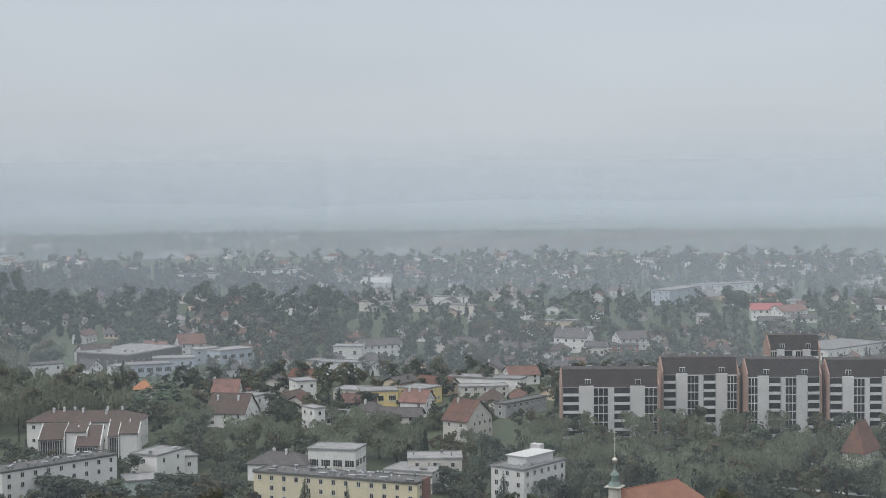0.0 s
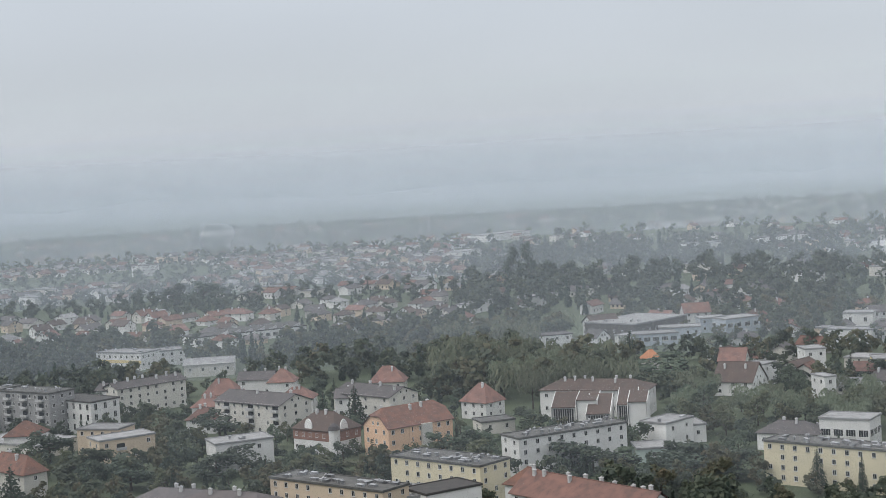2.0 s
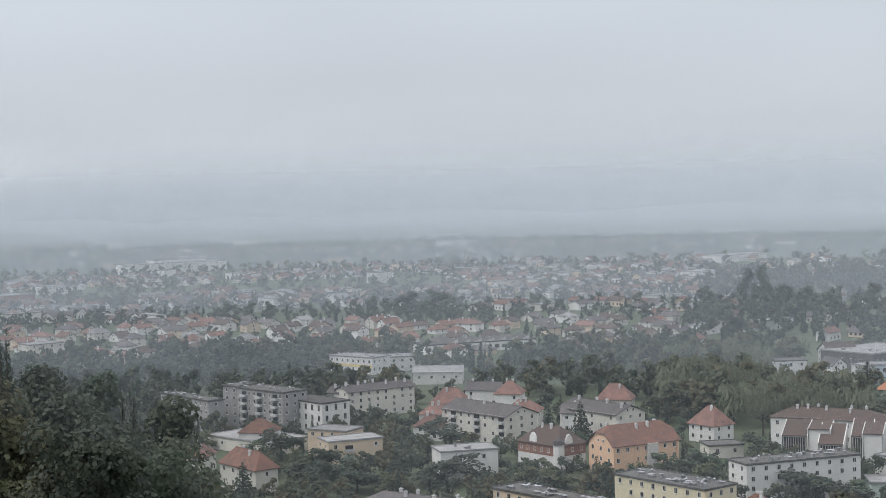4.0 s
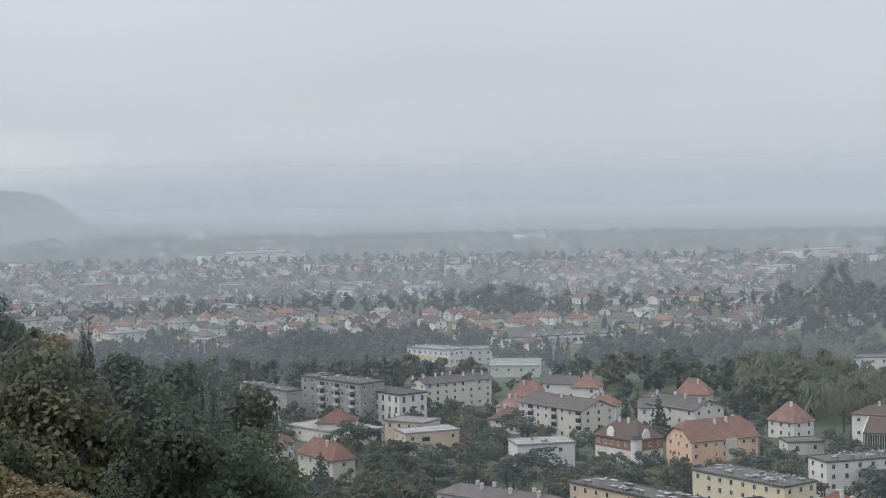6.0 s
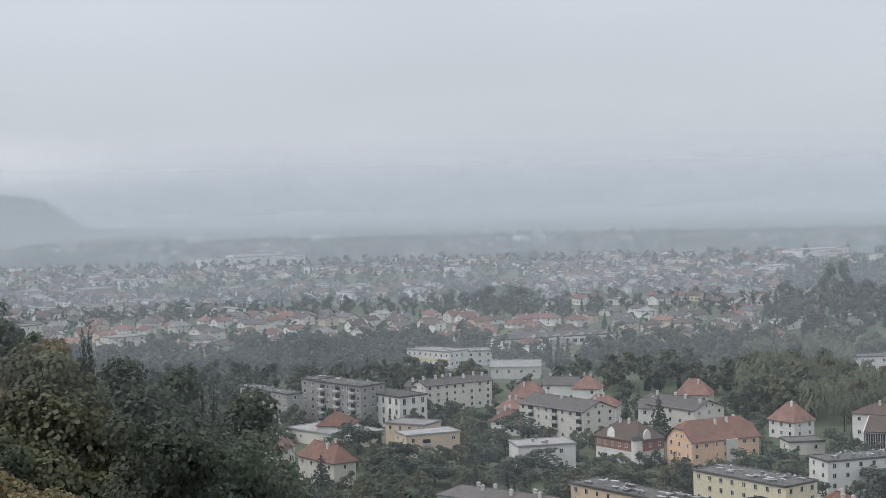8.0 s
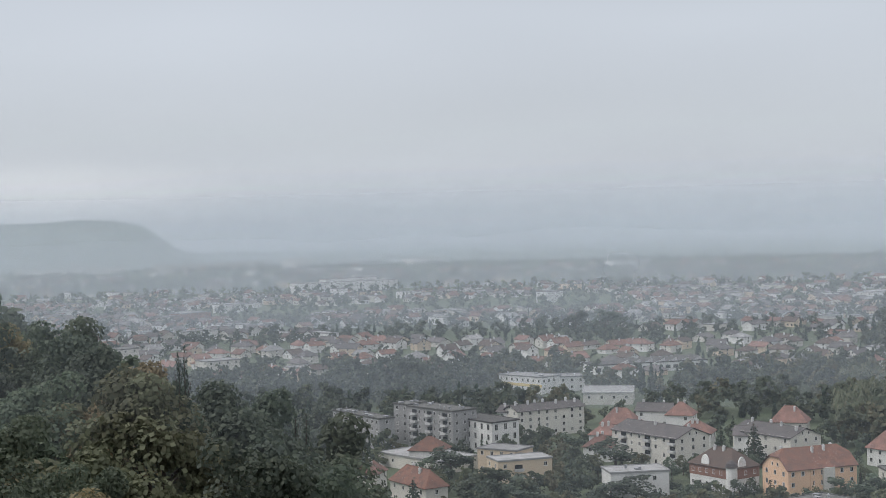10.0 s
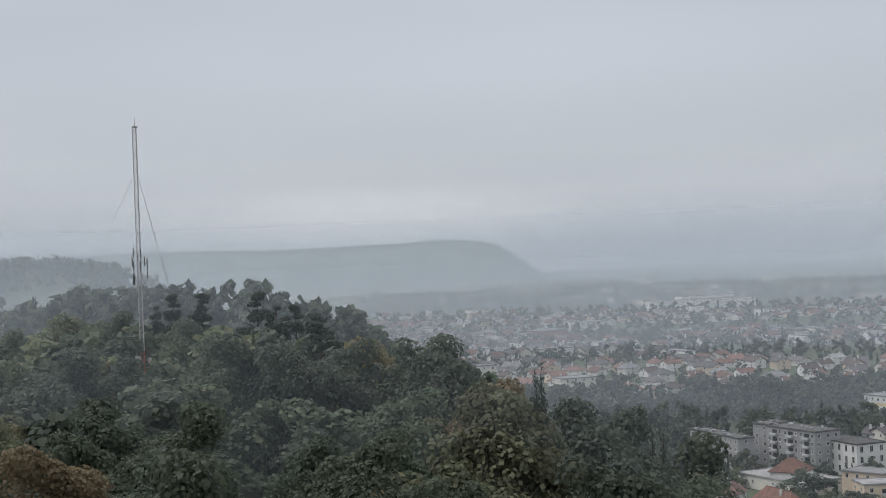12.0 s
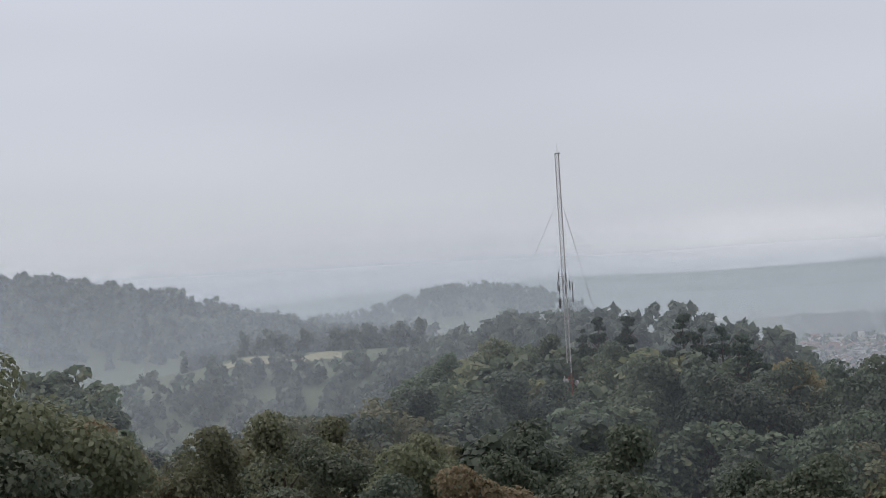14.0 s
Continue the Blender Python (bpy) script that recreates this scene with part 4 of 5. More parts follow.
def bell_spire(x, y, tip, ball, lantern, shaft):
    ob = tagged(new("bell_spire"), "slim green copper church spire with ball and cross", "church spire")
    ob.matrix_basis = pose(x, y, 0)
    s = Shape()
    s.tube((0, 0, -1), (0, 0, shaft), 1.9, 1.7, 8)
    s.box(-2.1, -2.1, shaft - 0.3, 2.1, 2.1, shaft)
    put("tower_shaft", s.mesh("tower_shaft", CREAM), ob)
    s = Shape()
    s.tube((0, 0, shaft), (0, 0, shaft + 1.1), 1.9, 1.2, 8)
    s.tube((0, 0, shaft + 1.1), (0, 0, lantern - 0.6), 1.0, 0.9, 8)
    s.tube((0, 0, lantern - 0.6), (0, 0, lantern - 0.3), 1.25, 1.25, 8)
    s.tube((0, 0, lantern - 0.3), (0, 0, lantern + 0.9), 1.2, 0.35, 8)
    s.tube((0, 0, lantern + 0.9), (0, 0, ball), 0.32, 0.25, 8)
    put("copper_cap", s.mesh("copper_cap", COPPER), ob, label="grey-green copper cap and lantern")
    s = Shape()
    for k in range(6):
        z0, z1 = ball - 0.7 + k * 0.25, ball - 0.45 + k * 0.25
        ra, rb = math.sqrt(max(0.01, 0.75 ** 2 - (z0 - ball - 0.05) ** 2)), math.sqrt(max(0.01, 0.75 ** 2 - (z1 - ball - 0.05) ** 2))
        s.tube((0, 0, z0), (0, 0, z1), ra, rb, 10)
    put("ball", s.mesh("ball", GOLD), ob)
    s = Shape()
    s.tube((0, 0, ball + 0.7), (0, 0, tip), 0.16, 0.1, 6)
    for zz, w in ((tip - 0.8, 0.55), (tip - 2.4, 0.4), (tip - 4.0, 0.3)):
        s.box(-w, -0.08, zz - 0.1, w, 0.08, zz + 0.1)
    put("cross", s.mesh("cross", GOLD), ob)


bell_spire(-130.4, 369.7, 34.0, 26.0, 22.6, 19.4)


def sawtooth_shed(x, y, rot, L, W, z):
    ob = tagged(new("market_shed"), "long white shed with sawtooth roof lights", "shed")
    ob.matrix_basis = pose(x, y, 0, 0, 0, rot)
    FOOT.append((x, y, L / 2 + 2, z, L, W, rot))
    put("wall", wall_shape("flat", L, W, z, 0).mesh("wall", WHITE), ob)
    put("roof", roof_shape("flat", L, W, z, 0).mesh("roof", DARKROOF), ob)
    n = 7
    for i in range(n):
        px = -L * 0.28 + i * L * 0.76 / n
        w = L * 0.76 / n * 0.8
        s = Shape()
        b = W / 2 - 1.5
        p0, p1, p2 = (px, z + 0.25), (px + w, z + 0.25), (px + w * 0.9, z + 2.6)
        s.face([(p0[0], -b, p0[1]), (p1[0], -b, p1[1]), (p2[0], -b, p2[1])])
        s.face([(p0[0], b, p0[1]), (p2[0], b, p2[1]), (p1[0], b, p1[1])])
        s.face([(p0[0], -b, p0[1]), (p2[0], -b, p2[1]), (p2[0], b, p2[1]), (p0[0], b, p0[1])], 1)
        s.face([(p1[0], b, p1[1]), (p2[0], b, p2[1]), (p2[0], -b, p2[1]), (p1[0], -b, p1[1])], 2)
        put("roof_light", s.mesh("roof_light", CONCRETE, DARKROOF, GLASS), ob)
    for i in range(int(L / 5)):
        put("window", WIN_WIDE, ob, pose(-L / 2 + 2.5 + i * 5, -W / 2, 1.6))


sawtooth_shed(-741.2, 575.9, 75.6, 73.7, 20, 5.5)
building("apartment_block", -1833.6, 920.5, 89.3, 151.4, 20, 13, "flat", 0, WHITE, LIGHTROOF, "long white apartment complex far across town", rows=3, step=9)
building("apartment_block", -1845.3, 932.3, -77.3, 88.2, 16, 17, "flat", 0, WHITE, LIGHTROOF, "upper step of long white apartment complex", rows=2, step=9)
building("hall", -2976.4, 1235.9, -73.7, 391.1, 40, 12, "flat", 0, CREAM, LIGHTROOF, "very long pale factory hall", rows=1, step=25)
building("apartment_block", -2799.5, 1294.8, -44.0, 72.5, 30, 20, "flat", 0, WHITE, LIGHTROOF, "tall pale factory block", rows=2, step=15)
building("hall", -2745.5, 1558.0, -64.4, 102.3, 30, 12, "flat", 0, WHITE, LIGHTROOF, "pale factory hall in mist", rows=1, step=20)
building("villa", -1523.1, 628.0, -77.3, 32.4, 20, 9, "flat", 0, WHITE, LIGHTROOF, "white flat school in the suburb", rows=2, step=7)
building("hall", -1414.4, 538.7, -72.8, 35.3, 25, 9, "flat", 0, BRICK, LIGHTROOF, "brick hall with pale curved roof", rows=1, step=9)
building("villa", -911.5, 366.0, -84.4, 23.6, 16, 9, "flat", 0, CREAM, LIGHTROOF, "cream three-storey flat office", rows=3, step=5)
building("apartment_block", -987.0, 329.1, -73.8, 14.0, 16, 14, "flat", 0, CREAM, GRAVEL, "pale grey apartment slab", rows=4, step=5)
building("hall", -880.1, 408.9, 82.7, 17.3, 14, 4, "flat", 0, CREAM, LIGHTROOF, "low flat pale depot", rows=1, step=6)
building("villa", -1135.9, 1184.2, -72.5, 46.0, 18, 9, "flat", 0, WHITE, LIGHTROOF, "white flat commercial building", rows=2, step=7)
building("hall", -1371.0, 1499.5, -81.3, 106.2, 30, 9, "flat", 0, WHITE, LIGHTROOF, "long pale hall at town edge", rows=1, step=15)
building("apartment_block", -1388.4, 948.9, -80.9, 25.8, 16, 12, "flat", 0, WHITE, SLATE, "white apartment block in suburb", rows=3, step=6)
building("hall", -2187.6, 1662.7, -81.0, 88.0, 25, 11, "flat", 0, WHITE, LIGHTROOF, "pale farm halls in mist", rows=1, step=18)
building("apartment_block", -1713.6, 852.3, -46.0, 27.5, 14, 10, "flat", 0, WHITE, SLATE, "white pitched-roof suburban block", rows=2, step=6)
building("hall", -3024.8, 680.8, -61.5, 190.8, 45, 12, "flat", 0, WHITE, LIGHTROOF, "long white halls below the hill", rows=1, step=25)
building("villa", -2987.4, 894.9, 68.1, 212.9, 45, 12, "flat", 0, WHITE, LIGHTROOF, "long white warehouse row in mist", rows=1, step=25)
building("villa", -680.2, 1269.7, 18.9, 18.9, 10, 6, "gable", 5, WHITE, CONCRETE, "white pointed house standing out above trees", rows=2, step=5)
building("hall", -984.9, 2136.3, 88.4, 236.6, 25, 9, "flat", 0, SALMON, BRICK, "long reddish hall roof in mist", rows=1, step=25)
building("hall", -862.4, 2416.5, 77.9, 595.8, 25, 9, "flat", 0, SALMON, BRICK, "very long reddish rail sheds in mist", rows=1, step=30)
building("hall", -897.2, 1284.1, 65.8, 39.5, 18, 9, "flat", 0, WHITE, LIGHTROOF, "white halls in the misty wood", rows=1, step=9)
building("villa", -866.0, 1384.2, 76.6, 75.6, 16, 9, "flat", 0, WHITE, SLATE, "row of white houses in the mist", rows=2, step=9)


def colonnade(x, y, z, rot):
    ob = tagged(new("pavilion"), "small white open pavilion with columns and flat roof", "pavilion")
    ob.matrix_basis = pose(x, y, z, 0, 0, rot)
    s = Shape()
    s.box(-11, -5, -6, 11, 5, 0)
    put("plinth", s.mesh("plinth", CONCRETE), ob)
    s = Shape()
    s.box(-11.5, -5.5, 3.6, 11.5, 5.5, 4.4)
    put("roof_slab", s.mesh("roof_slab", WHITE), ob)
    for i in range(6):
        for sy in (-4.6, 4.6):
            s = Shape()
            s.box(-10.6 + i * 4.24 - 0.3, sy - 0.3, 0, -10.6 + i * 4.24 + 0.3, sy + 0.3, 3.6)
            put("column", s.mesh("column", WHITE), ob)
    s = Shape()
    s.box(-11, 1, 0, 3, 4.2, 3.6)
    put("back_wall", s.mesh("back_wall", GREY), ob)


colonnade(-746.7, -124.7, 36.6, 103)


def strip(name, pts, width, mat, label):
    s = Shape()
    for (xa, ya), (xb, yb) in zip(pts, pts[1:]):
        d = Vector((xb - xa, yb - ya)).normalized()
        n = Vector((-d.y, d.x)) * width / 2
        c = [(xa - n.x, ya - n.y), (xb - n.x, yb - n.y), (xb + n.x, yb + n.y), (xa + n.x, ya + n.y)]
        s.face([(px, py, 0.08) for px, py in c])
        for i in range(4):
            (ax, ay), (bx, by) = c[i], c[(i + 1) % 4]
            s.face([(ax, ay, -0.3), (bx, by, -0.3), (bx, by, 0.08), (ax, ay, 0.08)])
    tagged(put(name, s.mesh(name, mat)), label, name, kind="structure")


def car(x, y, rot, paint):
    ob = tagged(new("car"), {0: "silver grey", 1: "dark", 2: "blue", 3: "grey"}[paint] + " parked hatchback car on the asphalt yard", "car", "parked cars")
    ob.matrix_basis = pose(x, y, 0.08, 0, 0, rot)
    s = Shape()
    prof = [(-2.1, 0.35), (2.1, 0.35), (2.15, 0.75), (1.3, 0.95), (0.6, 1.42), (-1.2, 1.45), (-1.95, 0.95), (-2.15, 0.8)]
    for sy, order in ((-0.85, 1), (0.85, -1)):
        s.face([(px, sy * (0.86 if pz > 1.2 else 1), pz) for px, pz in prof][::order])
    for i in range(len(prof)):
        (xa, za), (xb, zb) = prof[i], prof[(i + 1) % len(prof)]
        ka, kb = 0.86 if za > 1.2 else 1, 0.86 if zb > 1.2 else 1
        s.face([(xa, -0.85 * ka, za), (xa, 0.85 * ka, za), (xb, 0.85 * kb, zb), (xb, -0.85 * kb, zb)])
    put("body", s.mesh("body", CARS[paint]), ob)
    s = Shape()
    s.face([(1.27, -0.7, 1.0), (1.27, 0.7, 1.0), (0.68, 0.62, 1.41), (0.68, -0.62, 1.41)])
    put("windscreen", s.mesh("windscreen", GLASS), ob)
    s = Shape()
    for sy in (-1, 1):
        s.face([(1.0, sy * 0.86, 0.98), (-1.6, sy * 0.86, 0.98), (-1.1, sy * 0.75, 1.38), (0.55, sy * 0.75, 1.38)])
    put("side_windows", s.mesh("side_windows", GLASS), ob)
    for px in (-1.3, 1.3):
        for sy in (-1, 1):
            s = Shape()
            s.tube((px, sy * 0.88, 0.32), (px, sy * 0.66, 0.32), 0.32, 0.32, 12)
            put("wheel", s.mesh("wheel", RUBBER), ob)


strip("road", [(-128.8, 542.1), (-104.5, 540.3)], 26, ASPHALT, "asphalt car park beside the tower blocks")
strip("pavement", [(-132.0, 478.6), (-103.3, 480.2), (-75.3, 477.4)], 3, CONCRETE, "pale concrete canal-side footpath")
car(-125.8, 544.1, 20, 0)
car(-122.5, 540.5, 100, 1)
car(-118.2, 532.6, 15, 2)
car(-118.9, 549.6, 100, 3)
car(-114.7, 521.1, 15, 0)
car(-110.8, 527.4, 50, 1)
car(-109.7, 535.1, 50, 2)
car(-107.2, 517.5, 20, 3)
car(-128.8, 549.2, 100, 0)
# ---------------------------------------------------------------- trees
def leaf_cards(rnd, lobes, count, size, droop=0.0):
    """Leaf clumps over a set of overlapping lobes (centre, radii): kinked cards facing mostly outwards, as arrays."""
    lob = np.array([(*c, *r) for c, r in lobes])
    wgt = (lob[:, 3] * lob[:, 4] + lob[:, 3] * lob[:, 5])
    pick = rnd.choice(len(lob), count, p=wgt / wgt.sum())
    d = rnd.normal(size=(count, 3))
    d[:, 2] += 0.4
    d /= np.linalg.norm(d, axis=1)[:, None]
    rad = rnd.uniform(0.72, 1.04, count)[:, None]
    c = lob[pick, :3] + d * lob[pick, 3:] * rad
    n = d + rnd.normal(scale=0.55, size=(count, 3))
    n[:, 2] += 0.35
    n /= np.linalg.norm(n, axis=1)[:, None]
    u = np.cross(n, rnd.normal(size=(count, 3)))
    u /= np.linalg.norm(u, axis=1)[:, None] + 1e-9
    w = np.cross(n, u)
    s = (size * rnd.uniform(0.6, 1.35, count))[:, None]
    if droop:
        w = np.tile([0, 0, -1.0], (count, 1)) + 0.55 * d * np.array([1, 1, 0]) + rnd.normal(scale=0.12, size=(count, 3))
        u = np.cross(w, d)
        u /= np.linalg.norm(u, axis=1)[:, None] + 1e-9
        v = np.stack([c - u * s * 0.35, c + w * s * droop - u * s * 0.2, c + w * s * droop * 1.2 + u * s * 0.1, c + u * s * 0.35], 1)
    else:
        v = np.stack([c - u * s * 0.55, c - w * s * 0.5 + n * s * 0.15, c + u * s * 0.6, c + w * s * 0.55 + n * s * 0.1], 1)
    return v.reshape(-1, 3)


def quads(name, v, mat):
    me = bpy.data.meshes.new(name)
    n = len(v) // 4
    me.vertices.add(4 * n)
    me.vertices.foreach_set("co", np.ascontiguousarray(v, dtype=np.float32).ravel())
    me.loops.add(4 * n)
    me.loops.foreach_set("vertex_index", np.arange(4 * n, dtype=np.int32))
    me.polygons.add(n)
    me.polygons.foreach_set("loop_start", np.arange(0, 4 * n, 4, dtype=np.int32))
    me.materials.append(mat)
    me.update(calc_edges=True)
    return me


def broad_lobes(rnd, spread=1.0):
    """Lobes of a crown in a unit tree: height 1, crown about 0.8 wide."""
    out = [((0, 0, 0.55), (0.24 * spread, 0.24 * spread, 0.3))]
    for k in range(38):
        a = k * 2.4 + rnd.uniform(-0.5, 0.5)
        h = 0.17 + 0.75 * ((k * 0.618) % 1.0)
        reach = spread * 0.31 * math.sqrt(max(0.03, 1 - ((h - 0.48) / 0.52) ** 2)) * rnd.uniform(0.72, 1.14)
        q = rnd.uniform(0.06, 0.125)
        out.append(((reach * math.cos(a), reach * math.sin(a), h + 0.01), (q * 1.1, q * 1.1, q * 0.8)))
    return out


def crown_arrays(kind, seed, count, size):
    rnd = np.random.RandomState(seed)
    if kind == "broad":
        return leaf_cards(rnd, broad_lobes(rnd), count, size)
    if kind == "willow":
        lob = [((0, 0, 0.62), (0.3, 0.3, 0.26))]
        for k in range(12):
            a = k * 2.4
            q = rnd.uniform(0.1, 0.16)
            h = rnd.uniform(0.4, 0.88)
            lob.append(((0.28 * math.cos(a), 0.28 * math.sin(a), h), (q, q, q * 1.1)))
        return leaf_cards(rnd, lob, int(count * 1.5), size * 0.55, droop=1.5)
    if kind == "conifer":
        lob = []
        for k in range(16):
            h = 0.1 + 0.86 * k / 15
            q = 0.24 * (1.02 - h) + 0.015
            lob.append(((rnd.uniform(-0.02, 0.02), rnd.uniform(-0.02, 0.02), h), (q, q, 0.055)))
        return leaf_cards(rnd, lob, count, size)
    lob = []  # pine: flat layered plates on top of a bare stem
    for k in range(26):
        a = k * 2.4
        h = rnd.uniform(0.45, 0.98)
        q = rnd.uniform(0.05, 0.09)
        d = 0.34 * (1.12 - h) * rnd.uniform(0.3, 1.2)
        lob.append(((d * math.cos(a), d * math.sin(a), h), (q, q, 0.022)))
    return leaf_cards(rnd, lob, count, size)


def trunk_mesh(kind, seed):
    rnd = random.Random(seed)
    s = Shape()
    top = {"broad": 0.6, "willow": 0.55, "conifer": 0.97, "pine": 0.93}[kind]
    s.tube((0, 0, -0.12), (0, 0, top * 0.5), 0.026, 0.017, 7)
    s.tube((0, 0, top * 0.5), (rnd.uniform(-0.02, 0.02), rnd.uniform(-0.02, 0.02), top), 0.017, 0.006, 6)
    for k in range(6 if kind != "conifer" else 4):
        a = k * 2.4
        z0 = top * rnd.uniform(0.45, 0.85)
        ln = 0.2 if kind != "conifer" else 0.08
        s.tube((0, 0, z0), (ln * math.cos(a), ln * math.sin(a), z0 + rnd.uniform(0.05, 0.2)), 0.009, 0.003, 5)
    return s.mesh("trunk", BARK)


MESHES = {}


def tree_parts(kind, variant, fine, mat):
    key = (kind, variant, fine, mat.name)
    if key not in MESHES:
        count, size = {3: (9500, 0.0195), 2: (6000, 0.0235), 1: (1100, 0.053)}[fine]
        if kind == "pine":
            count = count // 2
        if kind == "conifer":
            count, size = int(count * 0.8), size * 0.75
        MESHES[key] = quads("crown", crown_arrays(kind, 11 * variant + len(kind), count, size), mat)
    if (kind, variant) not in MESHES:
        MESHES[(kind, variant)] = trunk_mesh(kind, variant)
    return MESHES[(kind, variant)], MESHES[key]


TREE_WORDS = {"broad": ("deciduous_tree", "broadleaf tree with uneven crown"), "willow": ("willow_tree", "pale willow with drooping foliage"),
              "conifer": ("spruce_tree", "dark narrow spruce"), "pine": ("pine_tree", "dark pine with layered flat crown")}
LEAF_WORDS = {"LEAF": "mid-green", "broad_leaves": "mid-green", "dark_leaves": "dark green", "olive_leaves": "olive green", "rusty_leaves": "browning", "willow_leaves": "pale green", "needles": "blackish green"}
TREES = []
tree_rng = random.Random(5)


def tree(kind, x, y, z0, height, width, mat, fine, where):
    name, words = TREE_WORDS[kind]
    var = tree_rng.randrange(4)
    tr, cr = tree_parts(kind, var, fine, mat)
    ob = tagged(new(name), f"{LEAF_WORDS[mat.name]} {words.split(' ', 1)[1] if words.split()[0] in ('dark', 'pale') else words} {where}", "tree")
    w = width / 0.8 / height if kind in ("broad", "willow") else width / 0.5 / height
    ob.matrix_basis = pose(x, y, z0, 0, 0, tree_rng.uniform(0, 360)) @ Matrix.Diagonal((height * w, height * w, height, 1))
    put("trunk", tr, ob)
    put("crown", cr, ob)
    TREES.append((x, y, width / 2))


def hill_tree(kind, x, y, top, width, mat):
    z0 = ground_z(x, y)
    h = top - z0
    if h < 9:
        z0, h = top - 9, 9
    tree(kind, x, y, z0 - 0.3, h + 0.3, max(width, h * 0.74 if kind == "broad" else 3), mat, 3 if math.hypot(x, y) < 130 else 2, "on the castle hill")


def free(x, y, gap):
    for fx, fy, fr, fz, L, W, rot in FOOT:
        dx, dy = x - fx, y - fy
        if abs(dx) < fr + gap + 10 and abs(dy) < fr + gap + 10:
            c, s = math.cos(radians(rot)), math.sin(radians(rot))
            if abs(dx * c + dy * s) < L / 2 + gap and abs(-dx * s + dy * c) < W / 2 + gap:
                return False
    return True


def in_front(x, y, top):
    """Whether a tree here would stand close before a wall and hide most of it from the lookout."""
    r, a = math.hypot(x, y), math.atan2(-x, y)
    slope = (EYE - top) / r
    for fx, fy, fr, fz, L, W, rot in FOOT:
        fd = math.hypot(fx, fy)
        if r < fd < r + 90 and abs(math.atan2(-fx, fy) - a) * fd < fr + 3 and slope < (EYE - fz * 0.6) / (fd - W / 2):
            return True
    return False


class Grove:
    """Many trees joined into one mesh: far woods that nobody could count."""

    def __init__(self, mat, count, size):
        self.mat, self.parts, self.src = mat, [], {}
        self.count, self.size = count, size

    def add(self, kind, x, y, z0, h, w):
        var = tree_rng.randrange(5)
        if (kind, var) not in self.src:
            self.src[(kind, var)] = crown_arrays(kind, 100 + var, self.count, self.size)
        a = tree_rng.uniform(0, 6.28)
        c, s = math.cos(a), math.sin(a)
        v = self.src[(kind, var)] * np.array([w / 0.8, w / 0.8, h])
        self.parts.append(v @ np.array([[c, s, 0], [-s, c, 0], [0, 0, 1]]) + np.array([x, y, z0]))

    def done(self, label):
        if self.parts:
            tagged(put("woodland", quads("woodland", np.concatenate(self.parts), self.mat)), label, "woods", kind="stuff")


hill_tree("broad", -102, -25, 94.4, 12.8, LEAF_OLIVE)
hill_tree("broad", -91, -26, 92.6, 8.4, LEAF)
hill_tree("broad", -118, -23, 88.7, 7.6, LEAF_RUST)
hill_tree("broad", -114, -17, 88.0, 9.8, LEAF_OLIVE)
hill_tree("broad", -125, -11, 88.0, 10.6, LEAF_OLIVE)
hill_tree("broad", -140, -6, 85.8, 9.3, LEAF_OLIVE)
hill_tree("broad", -110, -2, 86.4, 9.4, LEAF_OLIVE)
hill_tree("broad", -95, -2, 85.6, 8.1, LEAF_DARK)
hill_tree("broad", -105, 3, 85.2, 4.3, LEAF_RUST)
hill_tree("broad", -85, 8, 86.3, 7.2, LEAF)
hill_tree("broad", -180, -2, 85.9, 12.7, LEAF_DARK)
hill_tree("broad", -185, 8, 86.8, 15.1, LEAF_DARK)
hill_tree("broad", -250, 12, 89.1, 13.9, LEAF_OLIVE)
hill_tree("broad", -240, 3, 87.3, 13.3, LEAF)
hill_tree("broad", -188, 28, 87.7, 15.5, LEAF)
hill_tree("broad", -182, 35, 86.3, 9.6, LEAF_DARK)
hill_tree("broad", -195, 46, 85.1, 13.3, LEAF_DARK)
hill_tree("broad", -189, 19, 85.0, 11.3, LEAF_DARK)
hill_tree("broad", -279, 23, 87.6, 13.5, LEAF)
hill_tree("broad", -258, 33, 86.7, 12.5, LEAF)
hill_tree("broad", -192, 57, 85.3, 12.6, LEAF)
hill_tree("broad", -144, 41, 82.9, 7.8, LEAF)
hill_tree("broad", -116, 29, 82.8, 9.8, LEAF)
hill_tree("pine", -325, 58, 88.6, 8.6, NEEDLE)
hill_tree("pine", -317, 45, 89.0, 7.1, NEEDLE)
hill_tree("pine", -318, 39, 89.1, 5.9, NEEDLE)
hill_tree("pine", -323, 66, 85.6, 7.3, NEEDLE)
hill_tree("pine", -273, 60, 85.6, 9.3, NEEDLE)
hill_tree("pine", -328, 37, 87.6, 5.5, NEEDLE)
hill_tree("pine", -304, 58, 87.6, 8.0, NEEDLE)
hill_tree("broad", -224, 54, 84.5, 6.0, LEAF_RUST)
hill_tree("broad", -187, 55, 85.5, 13.0, LEAF_DARK)
hill_tree("broad", -141, 51, 84.1, 9.4, LEAF_OLIVE)
hill_tree("broad", -137, 48, 82.8, 5.9, LEAF_OLIVE)
hill_tree("conifer", -159, 60, 83.3, 3.8, NEEDLE)
hill_tree("broad", -152, 64, 80.4, 11.6, LEAF_DARK)
hill_tree("broad", -157, 52, 82.7, 6.7, LEAF_RUST)
hill_tree("conifer", -154, 72, 76.0, 5.0, LEAF_DARK)
hill_tree("broad", -148, 74, 75.6, 9.2, LEAF)
hill_tree("broad", -120, 50, 79.2, 9.6, LEAF_DARK)
hill_tree("broad", -176, 39, 85.3, 10.0, LEAF_DARK)
